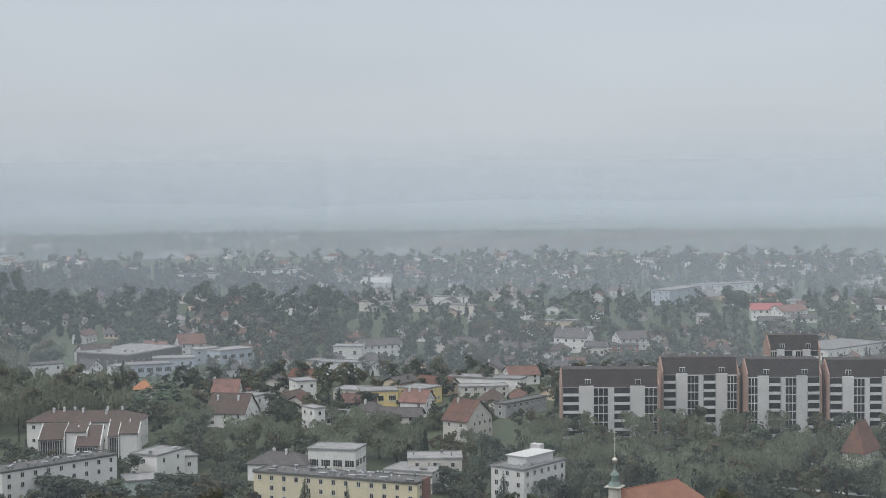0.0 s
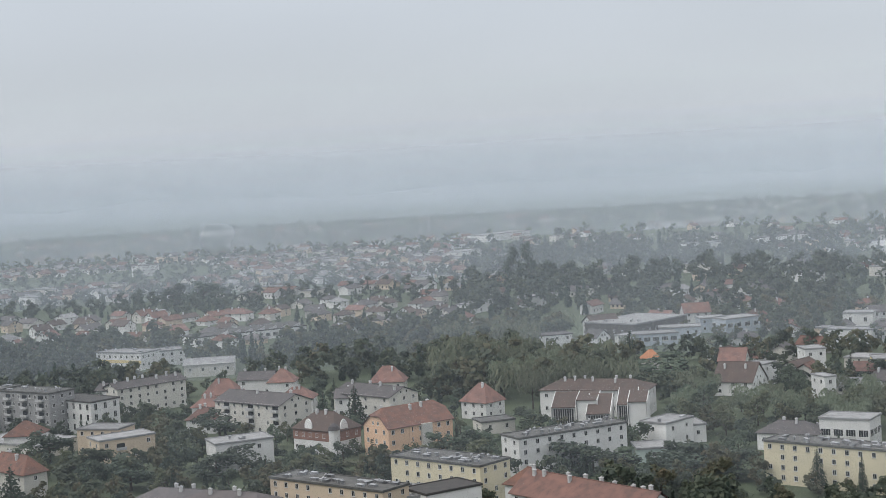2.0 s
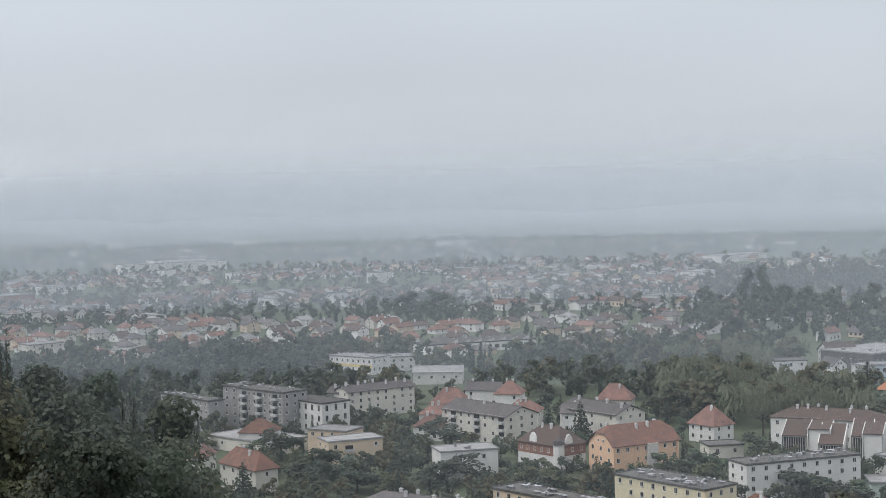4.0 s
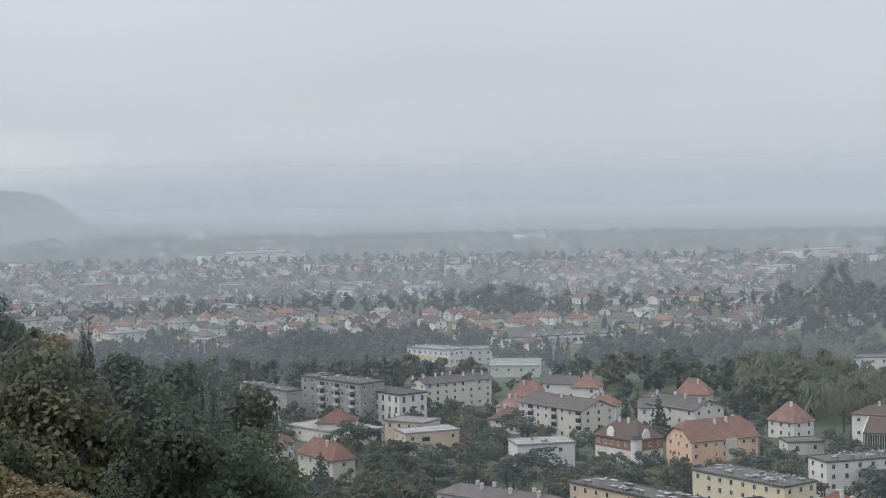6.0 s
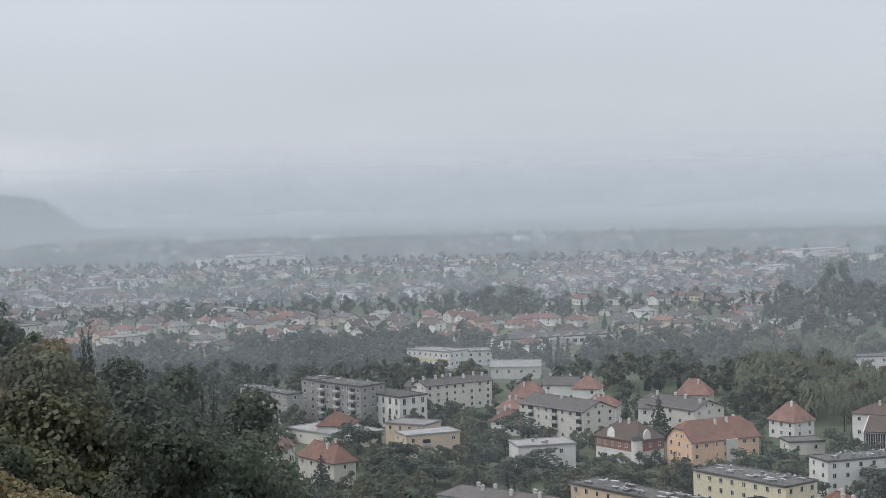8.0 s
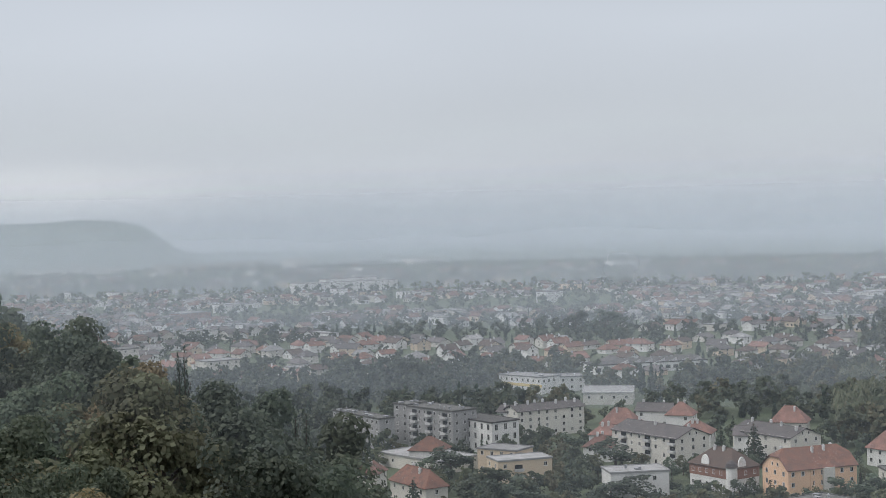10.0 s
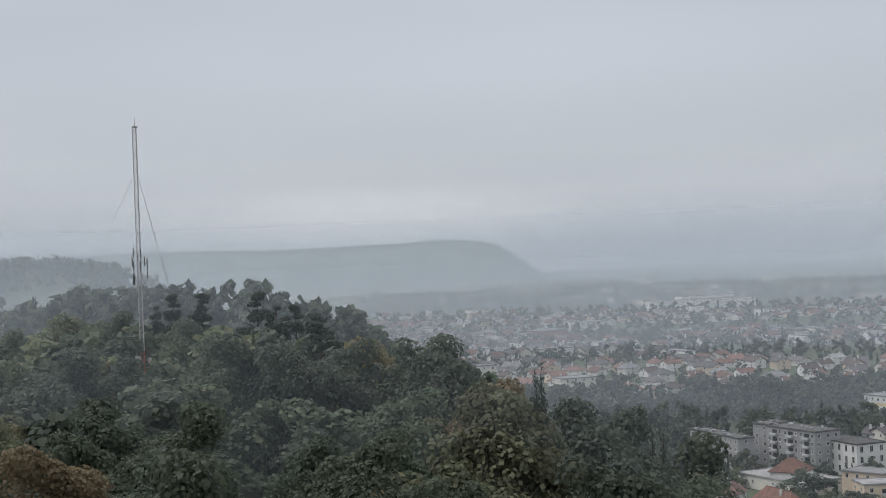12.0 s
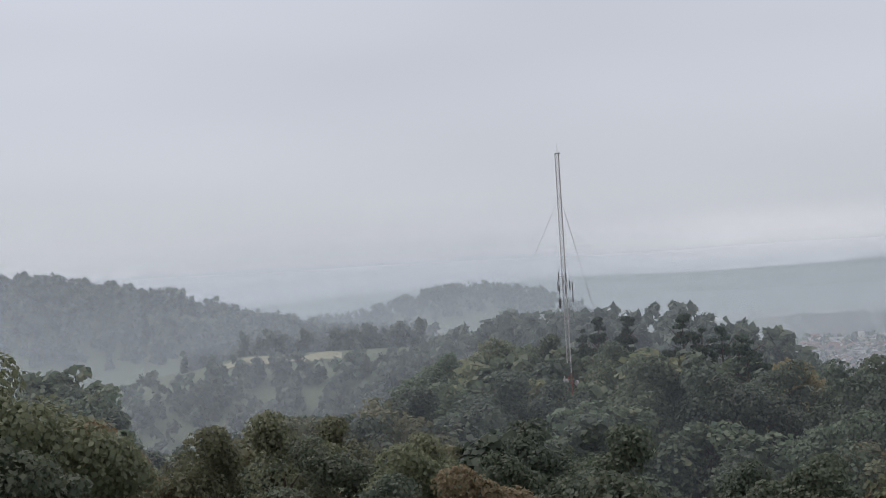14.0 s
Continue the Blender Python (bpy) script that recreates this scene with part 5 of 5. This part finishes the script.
hill_tree("broad", -187, 36, 85.3, 8.4, LEAF_DARK)
hill_tree("broad", -104, 34, 78.8, 6.1, LEAF_RUST)
hill_tree("broad", -142, 73, 72.5, 7.1, LEAF)
hill_tree("broad", -156, 67, 79.0, 10.1, LEAF_DARK)
hill_tree("conifer", -159, 73, 75.1, 3.9, LEAF_DARK)
hill_tree("broad", -122, 57, 75.1, 9.5, LEAF_DARK)
hill_tree("broad", -167, 52, 84.0, 9.7, LEAF_DARK)
hill_tree("conifer", -169, 63, 81.6, 3.3, NEEDLE)
hill_tree("broad", -136, 63, 77.4, 11.1, LEAF_DARK)
# height of the canopy line of the hill, by bearing, in degrees from level
CANOPY = ((58, -12), (61, -10.6), (62, -8.6), (64, -7.5), (67, -6.1), (70, -5.0), (72.8, -4.3), (74, -3.4), (76, -3.2), (78.5, -2.7), (80, -2.4), (82, -2.5), (86, -2.0), (88, -2.3), (90, -3.6), (92, -4.3), (95, -4.2), (98, -5.0), (100, -5.1), (101.3, -4.4), (102.3, -2.0), (104, -1.4), (112, -1.2))


# woods that fill the castle hill between the trees above
def fill_hill():
    rnd = random.Random(21)
    groves = [Grove(m, 1500, 0.045) for m in (LEAF, LEAF_DARK, LEAF_OLIVE)]
    farther = [Grove(m, 520, 0.077) for m in (LEAF, LEAF_DARK, LEAF_OLIVE)]
    taken = list(TREES)
    for _ in range(9000):
        az, r = rnd.uniform(52, 112), math.sqrt(rnd.uniform(138 ** 2, 430 ** 2))
        p = polar(az, r)
        g = ground_z(p.x, p.y)
        if g < 12 or any((p.x - a) ** 2 + (p.y - b) ** 2 < (5.2 + 0.5 * c) ** 2 for a, b, c in taken):
            continue
        h = rnd.uniform(11, 17.5)
        h = min(h, EYE + r * math.tan(radians(curve_at(az, CANOPY) - 0.25)) - g + 1)
        if h < 6.5:
            continue
        if 79 < az < 84.5 and 128 < r < 175:  # clearing below the mast
            continue
        taken.append((p.x, p.y, 6.0))
        (groves if r < 215 else farther)[rnd.choice((0, 0, 1, 1, 2))].add("broad", p.x, p.y, g - 1, h, max(8, h) * rnd.uniform(0.75, 1.0))
    for gv in groves + farther:
        gv.done("dense mixed broadleaf wood covering the castle hill")


fill_hill()


def near_slope():
    rnd = random.Random(8)
    done = 0
    for _ in range(4000):
        az, r = rnd.uniform(60, 107), rnd.uniform(92, 140)
        p = polar(az, r)
        g = ground_z(p.x, p.y)
        if any((p.x - a) ** 2 + (p.y - b) ** 2 < (4.4 + 0.4 * c) ** 2 for a, b, c in TREES):
            continue
        top = min(g + rnd.uniform(10, 16), EYE + r * math.tan(radians(curve_at(az, CANOPY) - 0.6)))
        if top - g < 6 or done >= 30 or top < EYE - r * 0.21:
            continue
        done += 1
        hill_tree("broad", p.x, p.y, top, rnd.uniform(8, 11), rnd.choice((LEAF, LEAF_DARK, LEAF, LEAF_OLIVE) if az > 86 else (LEAF, LEAF_DARK, LEAF_DARK)))


near_slope()


def ridge_woods(az0, az1, r0, r1, step, label, seed, lo, hi):
    """Far wood on a ridge."""
    rnd = random.Random(seed)
    gv = [Grove(LEAF_DARK, 46, 0.25), Grove(LEAF, 46, 0.25)]
    area = radians(az1 - az0) * (r1 ** 2 - r0 ** 2) / 2
    for _ in range(int(area / step ** 2)):
        az, r = rnd.uniform(az0, az1), math.sqrt(rnd.uniform(r0 ** 2, r1 ** 2))
        p = polar(az, r)
        g = ground_z(p.x, p.y)
        if g < 9:
            continue
        h = rnd.uniform(lo, hi)
        gv[rnd.random() < 0.35].add("conifer" if rnd.random() < 0.3 else "broad", p.x, p.y, g - 1, h, h * 0.7)
    for k in gv:
        k.done(label)


ridge_woods(72, 89.5, 415, 640, 8, "misty wood on the ridge behind the mast", 31, 8, 13)
ridge_woods(89, 112, 430, 628, 8.5, "misty wood on the valley side", 33, 8, 13)
ridge_woods(87, 98.5, 742, 830, 8.5, "misty wood behind the meadow", 34, 9, 15)
ridge_woods(88, 112, 830, 1120, 10, "foggy forest on the far ridge", 32, 11, 17)
ridge_woods(80, 97, 1560, 1760, 14, "faint forest on a ridge in the fog", 35, 11, 16)

# ---------------------------------------------------------------- town greenery
SPECIES = {"mix": (("broad", LEAF), ("broad", LEAF_DARK), ("broad", LEAF), ("broad", LEAF_OLIVE), ("conifer", NEEDLE)),
           "willow": (("willow", WILLOW), ("willow", WILLOW), ("broad", LEAF_OLIVE), ("broad", LEAF)),
           "dark": (("broad", LEAF_DARK), ("broad", LEAF_DARK), ("broad", LEAF), ("conifer", NEEDLE))}
town_groves = {}


def belt(az0, az1, r0, r1, spacing, species, lo, hi, seed, single, skip_front=True):
    """Scatters trees over a sector of the town; single: each one a thing of its own, else joined to the far woods."""
    rnd = random.Random(seed)
    area = radians(az1 - az0) * (r1 ** 2 - r0 ** 2) / 2
    near = []
    for _ in range(int(area / spacing ** 2 * 1.6)):
        az, r = rnd.uniform(az0, az1), math.sqrt(rnd.uniform(r0 ** 2, r1 ** 2))
        p = polar(az, r)
        h = rnd.uniform(lo, hi)
        if ground_z(p.x, p.y) > 25 or not free(p.x, p.y, h * 0.3):
            continue
        if skip_front and in_front(p.x, p.y, h):
            h *= 0.62
            if in_front(p.x, p.y, h) and rnd.random() < 0.85:
                continue
        if any((p.x - a) ** 2 + (p.y - b) ** 2 < (spacing * 0.75) ** 2 for a, b in near):
            continue
        near.append((p.x, p.y))
        kind, mat = rnd.choice(SPECIES[species])
        g = ground_z(p.x, p.y)
        if kind == "conifer":
            w = h * 0.32
        else:
            w = h * rnd.uniform(0.7, 0.95)
        if single and len(near) <= 45:
            tree(kind, p.x, p.y, g, h, w, mat, 1, "among the houses")
        else:
            gv = town_groves.setdefault((mat.name, single, r0 < 960, r0 < 1500), Grove(mat, 420, 0.083) if single else Grove(mat, 170, 0.13) if r0 < 960 else Grove(mat, 60, 0.2) if r0 < 1500 else Grove(mat, 34, 0.26))
            gv.add(kind, p.x, p.y, g - 0.5, h, w if kind != "conifer" else w * 1.5)


tree("conifer", -418, 232, 0, 15, 11.0, NEEDLE, 1, "among the houses")
tree("broad", -431, 266, 0, 14, 21.6, LEAF, 1, "among the houses")
tree("broad", -414, 272, 0, 12, 16.5, LEAF_DARK, 1, "among the houses")
tree("broad", -406, 300, 0, 9, 18.7, LEAF_DARK, 1, "among the houses")
tree("broad", -400, 308, 0, 10, 16.8, LEAF_DARK, 1, "among the houses")
tree("conifer", -370, 292, 0, 12, 6.3, NEEDLE, 1, "among the houses")
tree("conifer", -453, 388, 0, 14, 8.4, NEEDLE, 1, "among the houses")
tree("conifer", -440, 393, 0, 16, 10.5, NEEDLE, 1, "among the houses")
tree("broad", -466, 347, 0, 11, 20.4, LEAF_DARK, 1, "among the houses")
tree("broad", -360, 360, 0, 10, 17.0, LEAF, 1, "among the houses")
tree("broad", -360, 376, 0, 9, 13.5, LEAF, 1, "among the houses")
tree("broad", -367, 412, 0, 10, 13.3, LEAF_DARK, 1, "among the houses")
tree("broad", -314, 370, 0, 13, 14.4, LEAF_DARK, 1, "among the houses")
tree("broad", -314, 363, 0, 10, 10.7, LEAF_DARK, 1, "among the houses")
tree("broad", -301, 367, 0, 9, 14.1, LEAF, 1, "among the houses")
tree("broad", -289, 364, 0, 9, 15.5, LEAF_DARK, 1, "among the houses")
tree("broad", -268, 374, 0, 9, 18.7, LEAF_DARK, 1, "among the houses")
tree("broad", -260, 380, 0, 9, 17.0, LEAF, 1, "among the houses")
tree("broad", -285, 387, 0, 9, 12.4, LEAF_DARK, 1, "among the houses")
tree("broad", -264, 352, 0, 8, 17.9, LEAF_DARK, 2, "among the houses")
tree("broad", -242, 349, 0, 8, 17.3, LEAF_DARK, 2, "among the houses")
tree("conifer", -361, 329, 0, 12, 7.2, NEEDLE, 1, "among the houses")
tree("broad", -353, 329, 0, 9, 10.7, LEAF_DARK, 1, "among the houses")
tree("broad", -543, 347, 0, 13, 16.7, LEAF_DARK, 1, "among the houses")
tree("broad", -484, 285, 0, 12, 18.7, LEAF_DARK, 1, "among the houses")
tree("broad", -483, 275, 0, 10, 12.3, LEAF, 1, "among the houses")
tree("broad", -401, 277, 0, 9, 12.6, LEAF, 1, "among the houses")
tree("broad", -374, 322, 0, 7, 18.3, LEAF_OLIVE, 1, "among the houses")
tree("broad", -502, 352, 0, 9, 13.6, LEAF, 1, "among the houses")
tree("broad", -380, 239, 0, 9, 16.6, LEAF_DARK, 2, "among the houses")
tree("broad", -395, 233, 0, 8, 15.3, LEAF, 1, "among the houses")
tree("broad", -453, 327, 0, 8, 12.4, LEAF_DARK, 1, "among the houses")
tree("broad", -412, 327, 0, 9, 11.7, LEAF_DARK, 1, "among the houses")
tree("broad", -307, 398, 0, 11, 11.2, LEAF, 1, "among the houses")
tree("conifer", -178, 407, 0, 13, 6.9, NEEDLE, 2, "among the houses")
tree("broad", -172, 417, 0, 10, 10.0, LEAF, 1, "among the houses")
tree("broad", -168, 426, 0, 10, 11.9, LEAF_DARK, 1, "among the houses")
tree("broad", -275, 385, 0, 10, 21.0, LEAF_DARK, 1, "among the houses")
tree("broad", -308, 365, 0, 11, 19.5, LEAF_DARK, 1, "among the houses")
tree("broad", -287, 366, 0, 9, 17.2, LEAF, 1, "among the houses")
tree("conifer", -227, 376, 0, 13, 6.8, NEEDLE, 2, "among the houses")
tree("conifer", -213, 376, 0, 12, 4.2, NEEDLE, 2, "among the houses")
tree("broad", -109, 553, 0, 15, 14.6, LEAF_DARK, 1, "among the houses")
tree("broad", -138, 506, 0, 13, 21.4, LEAF_OLIVE, 1, "among the houses")
tree("conifer", -205, 575, 0, 12, 4.1, NEEDLE, 1, "among the houses")
tree("broad", -205, 428, 0, 10, 14.1, LEAF_DARK, 1, "among the houses")
tree("broad", -257, 381, 0, 9, 15.3, LEAF_DARK, 1, "among the houses")
tree("conifer", -268, 544, 0, 12, 9.0, NEEDLE, 1, "among the houses")
tree("conifer", -385, 559, 0, 12, 10.1, NEEDLE, 1, "among the houses")
tree("conifer", -320, 550, 0, 12, 6.1, NEEDLE, 1, "among the houses")
tree("conifer", -320, 559, 0, 12, 8.1, NEEDLE, 1, "among the houses")
tree("broad", -339, 540, 0, 11, 14.2, LEAF_DARK, 1, "among the houses")
tree("broad", -312, 565, 0, 11, 14.3, LEAF_DARK, 1, "among the houses")
tree("conifer", -455, 587, 0, 14, 11.0, NEEDLE, 1, "among the houses")
tree("broad", -386, 526, 0, 14, 31.4, LEAF, 1, "among the houses")
tree("broad", -287, 1070, 0, 24, 24.6, LEAF_DARK, 1, "among the houses")
tree("willow", -263, 476, 0, 13, 17.1, WILLOW, 1, "among the houses")
tree("willow", -244, 466, 0, 13, 16.6, WILLOW, 1, "among the houses")
tree("willow", -278, 469, 0, 13, 14.1, WILLOW, 1, "among the houses")
tree("willow", -310, 470, 0, 13, 14.6, WILLOW, 1, "among the houses")
tree("willow", -287, 461, 0, 13, 14.1, WILLOW, 1, "among the houses")
tree("willow", -263, 459, 0, 13, 13.7, WILLOW, 1, "among the houses")
tree("willow", -351, 493, 0, 13, 20.2, WILLOW, 1, "among the houses")
tree("willow", -197, 481, 0, 13, 12.5, WILLOW, 1, "among the houses")
tree("willow", -186, 478, 0, 13, 12.3, WILLOW, 1, "among the houses")
tree("willow", -170, 467, 0, 13, 14.7, WILLOW, 1, "among the houses")
tree("willow", -159, 468, 0, 13, 16.5, WILLOW, 1, "among the houses")
tree("willow", -147, 468, 0, 13, 17.2, WILLOW, 1, "among the houses")
tree("willow", -139, 477, 0, 13, 17.5, WILLOW, 1, "among the houses")
tree("willow", -127, 474, 0, 13, 16.4, WILLOW, 1, "among the houses")
tree("willow", -116, 470, 0, 13, 16.1, WILLOW, 1, "among the houses")
tree("willow", -92, 475, 0, 13, 16.1, WILLOW, 1, "among the houses")
tree("willow", -82, 472, 0, 13, 14.2, WILLOW, 1, "among the houses")
tree("willow", -162, 434, 0, 13, 13.7, WILLOW, 1, "among the houses")
tree("willow", -135, 440, 0, 13, 15.4, WILLOW, 1, "among the houses")
tree("willow", -120, 442, 0, 13, 15.3, WILLOW, 1, "among the houses")
tree("willow", -495, 517, 0, 18, 16.4, WILLOW, 1, "among the houses")
tree("willow", -470, 504, 0, 18, 15.8, WILLOW, 1, "among the houses")
tree("willow", -453, 501, 0, 18, 18.0, WILLOW, 1, "among the houses")
tree("willow", -428, 492, 0, 18, 17.4, WILLOW, 1, "among the houses")
tree("willow", -404, 481, 0, 18, 14.9, WILLOW, 1, "among the houses")
tree("willow", -390, 477, 0, 18, 14.1, WILLOW, 1, "among the houses")
tree("willow", -428, 466, 0, 18, 14.1, WILLOW, 1, "among the houses")
tree("willow", -400, 452, 0, 18, 13.4, WILLOW, 1, "among the houses")
tree("broad", -856, 949, 0, 32, 14.2, LEAF_DARK, 1, "among the houses")
tree("broad", -843, 956, 0, 34, 14.2, LEAF_DARK, 1, "among the houses")
tree("broad", -993, 703, 0, 20, 27.0, LEAF_DARK, 1, "among the houses")
tree("broad", -988, 728, 0, 20, 31.8, LEAF_DARK, 1, "among the houses")
tree("broad", -955, 719, 0, 16, 22.1, LEAF_DARK, 1, "among the houses")
belt(14, 62, 330, 470, 8.5, "mix", 8, 14, 1, True)
belt(44, 63, 470, 640, 9.5, "mix", 8, 15, 2, True)
belt(8, 44, 470, 540, 10, "mix", 8, 13, 3, True)
belt(24, 36, 530, 620, 11, "willow", 11, 16, 4, True)
belt(8, 23, 470, 600, 11, "willow", 10, 15, 5, True)
belt(37.5, 45, 620, 850, 11, "willow", 14, 20, 6, False)
belt(44, 58, 700, 930, 12, "mix", 11, 18, 7, False)
belt(57, 75, 600, 930, 11, "dark", 12, 18, 8, False)
belt(8, 38, 600, 980, 11.5, "mix", 8, 14, 9, False)
belt(30, 44, 930, 1750, 19, "dark", 12, 20, 10, False)
belt(8, 44, 1900, 2600, 38, "dark", 10, 16, 15, False)
belt(8, 30, 980, 1900, 19, "dark", 9, 16, 11, False)


# ---------------------------------------------------------------- houses of the town
def scatter_houses():
    rnd = random.Random(77)
    walls = (WHITE, CREAM, CREAM, WHITE, TAN)
    roofs = (TILE, TILE_OLD, SLATE, SLATE, BROWN, SLATE, BROWN, TILE_OLD, LIGHTROOF)
    made = 0
    for az0, az1, r0, r1, spacing, limit in ((44, 74, 900, 1150, 19, 125), (8, 37, 620, 980, 34, 70)):
        done = []
        area = radians(az1 - az0) * (r1 ** 2 - r0 ** 2) / 2
        for _ in range(int(area / spacing ** 2 * 2)):
            if len(done) >= limit:
                break
            az, r = rnd.uniform(az0, az1), math.sqrt(rnd.uniform(r0 ** 2, r1 ** 2))
            p = polar(az, r)
            if not free(p.x, p.y, 9) or any((p.x - a) ** 2 + (p.y - b) ** 2 < spacing ** 2 for a, b in done):
                continue
            done.append((p.x, p.y))
            z = rnd.choice((3.2, 4.2, 5.2, 5.6))
            rm = rnd.choice(roofs)
            building("house", p.x, p.y, rnd.choice((10, 100)) + rnd.gauss(0, 9), rnd.uniform(11, 17), rnd.uniform(8.5, 11), z, rnd.choice(("gable", "gable", "hip")), rnd.uniform(2.4, 3.6),
                     rnd.choice(walls), rm, {TILE: "family house with red tile roof", TILE_OLD: "family house with faded red roof", SLATE: "family house with grey roof", BROWN: "family house with brown roof", LIGHTROOF: "family house with pale grey roof"}[rm],
                     rows=2 if z > 5.1 else 1, step=7, chimneys=1)
    # far housing, past counting
    groups = {}
    area_seed = random.Random(78)
    for az0, az1, r0, r1, n in ((8, 37, 620, 980, 70), (44, 76, 1150, 1900, 900), (44, 76, 1900, 2900, 420), (8, 44, 980, 2200, 430), (60, 100, 2400, 3600, 160), (8, 44, 2200, 3000, 170)):
        for _ in range(n):
            az, r = area_seed.uniform(az0, az1), math.sqrt(area_seed.uniform(r0 ** 2, r1 ** 2))
            p = polar(az, r)
            if ground_z(p.x, p.y) > 3 or noise.noise(Vector((p.x / 260, p.y / 260, 3))) < -0.22 or not free(p.x, p.y, 6):
                continue
            wm, rm = area_seed.choice(walls), area_seed.choice(roofs)
            L, W, z, rh = area_seed.uniform(10, 18), area_seed.uniform(8.5, 11), area_seed.choice((3.2, 5, 5.5)), area_seed.uniform(2.2, 3.4)
            flat = area_seed.random() < 0.15
            if flat:
                L, z, rm = L * 2, z + 2, LIGHTROOF
            m = pose(p.x, p.y, 0, 0, 0, area_seed.choice((12, 102)) + area_seed.gauss(0, 10))
            for mat, sh in ((wm, wall_shape("flat" if flat else "gable", L, W, z, rh)), (rm, roof_shape("flat" if flat else "gable", L, W, z, rh, 0.7))):
                g = groups.setdefault(mat, Shape())
                n0 = len(g.v)
                g.v += [tuple(m @ Vector(q)) for q in sh.v]
                g.f += [tuple(i + n0 for i in f) for f in sh.f]
            g = groups.setdefault(GLASS, Shape())
            for k in range(3):
                for sgn in (-1, 1):
                    px = (k - 1) * L * 0.3
                    g.face([m @ Vector((px - 0.7, sgn * (W / 2 + 0.05), 1.2)), m @ Vector((px + 0.7, sgn * (W / 2 + 0.05), 1.2)), m @ Vector((px + 0.7, sgn * (W / 2 + 0.05), 2.8)), m @ Vector((px - 0.7, sgn * (W / 2 + 0.05), 2.8))])
    for mat, g in groups.items():
        tagged(put("far_housing", g.mesh("far_housing", mat)), "far housing estate fading into mist", "houses", kind="stuff")


scatter_houses()
belt(44, 76, 930, 1500, 15, "dark", 7, 12, 12, False)
belt(44, 76, 1500, 2600, 24, "dark", 8, 13, 13, False, False)
belt(8, 76, 2600, 3180, 36, "dark", 8, 13, 14, False, False)
for gv in town_groves.values():
    gv.done("trees between the houses of the town")


# ---------------------------------------------------------------- mast
def lattice_mast(x, y, z0, height):
    ob = tagged(new("radio_mast"), "slender red and white guyed lattice radio mast with antennas", "radio mast")
    ob.matrix_basis = pose(x, y, z0)
    half = 0.42
    legs = [(half * math.cos(a), half * math.sin(a)) for a in (0.5, 0.5 + math.tau / 3, 0.5 + 2 * math.tau / 3)]
    sections = 9
    seg = height / sections
    for k in range(sections):
        mat = RED_PAINT if k == 1 else WHITE_PAINT
        s = Shape()
        z = k * seg
        for lx, ly in legs:
            s.tube((lx, ly, z), (lx, ly, z + seg), 0.075, 0.075, 5)
        n = 5
        for j in range(n):
            for i in range(3):
                a, b = legs[i], legs[(i + 1) % 3]
                za, zb = z + j * seg / n, z + (j + 1) * seg / n
                s.tube((*a, za), (*b, zb), 0.042, 0.042, 4)
                s.tube((*a, zb), (*b, zb), 0.04, 0.04, 4)
        put("mast_section", s.mesh("mast_section", mat), ob, label="red painted section" if mat == RED_PAINT else "white painted section")
    s = Shape()
    s.tube((0, 0, height), (0, 0, height + 1.6), 0.06, 0.03, 5)
    s.box(-0.45, -0.45, height - 0.1, 0.45, 0.45, height + 0.1)
    put("top_pole", s.mesh("top_pole", WHITE_PAINT), ob)
    rnd = random.Random(3)
    for k in range(12):
        a, zz = rnd.uniform(0, 6.28), height * rnd.uniform(0.46, 0.58)
        s = Shape()
        c, sn = math.cos(a), math.sin(a)
        s.tube((0.4 * c, 0.4 * sn, zz), (1.25 * c, 1.25 * sn, zz), 0.04, 0.04, 5)
        s.tube((1.25 * c, 1.25 * sn, zz - 0.8), (1.25 * c, 1.25 * sn, zz + 0.8), 0.11, 0.11, 6)
        put("antenna", s.mesh("antenna", DARKWALL), ob)
    for k in range(5):
        a, zz = rnd.uniform(0, 6.28), height * (0.185 + 0.02 * rnd.random() if k < 3 else 0.1)
        s = Shape()
        c, sn = math.cos(a), math.sin(a)
        s.tube((0.5 * c, 0.5 * sn, zz), (1.0 * c, 1.0 * sn, zz), 0.05, 0.05, 5)
        s.tube((1.0 * c, 1.0 * sn, zz), (1.3 * c, 1.3 * sn, zz), 0.5, 0.55, 10)
        put("dish", s.mesh("dish", WHITE_PAINT), ob)
    for a in (0.4, 0.4 + math.tau / 3, 0.4 + 2 * math.tau / 3):
        for zz, d in ((0.85, 20), (0.5, 16)):
            s = Shape()
            gx, gy = d * math.cos(a), d * math.sin(a)
            s.tube((0, 0, height * zz), (gx, gy, ground_z(x + gx, y + gy) - z0), 0.022, 0.022, 4)
            put("guy_wire", s.mesh("guy_wire", DARKWALL), ob)


lattice_mast(-263.6, 27.2, 70.0, 49.0)
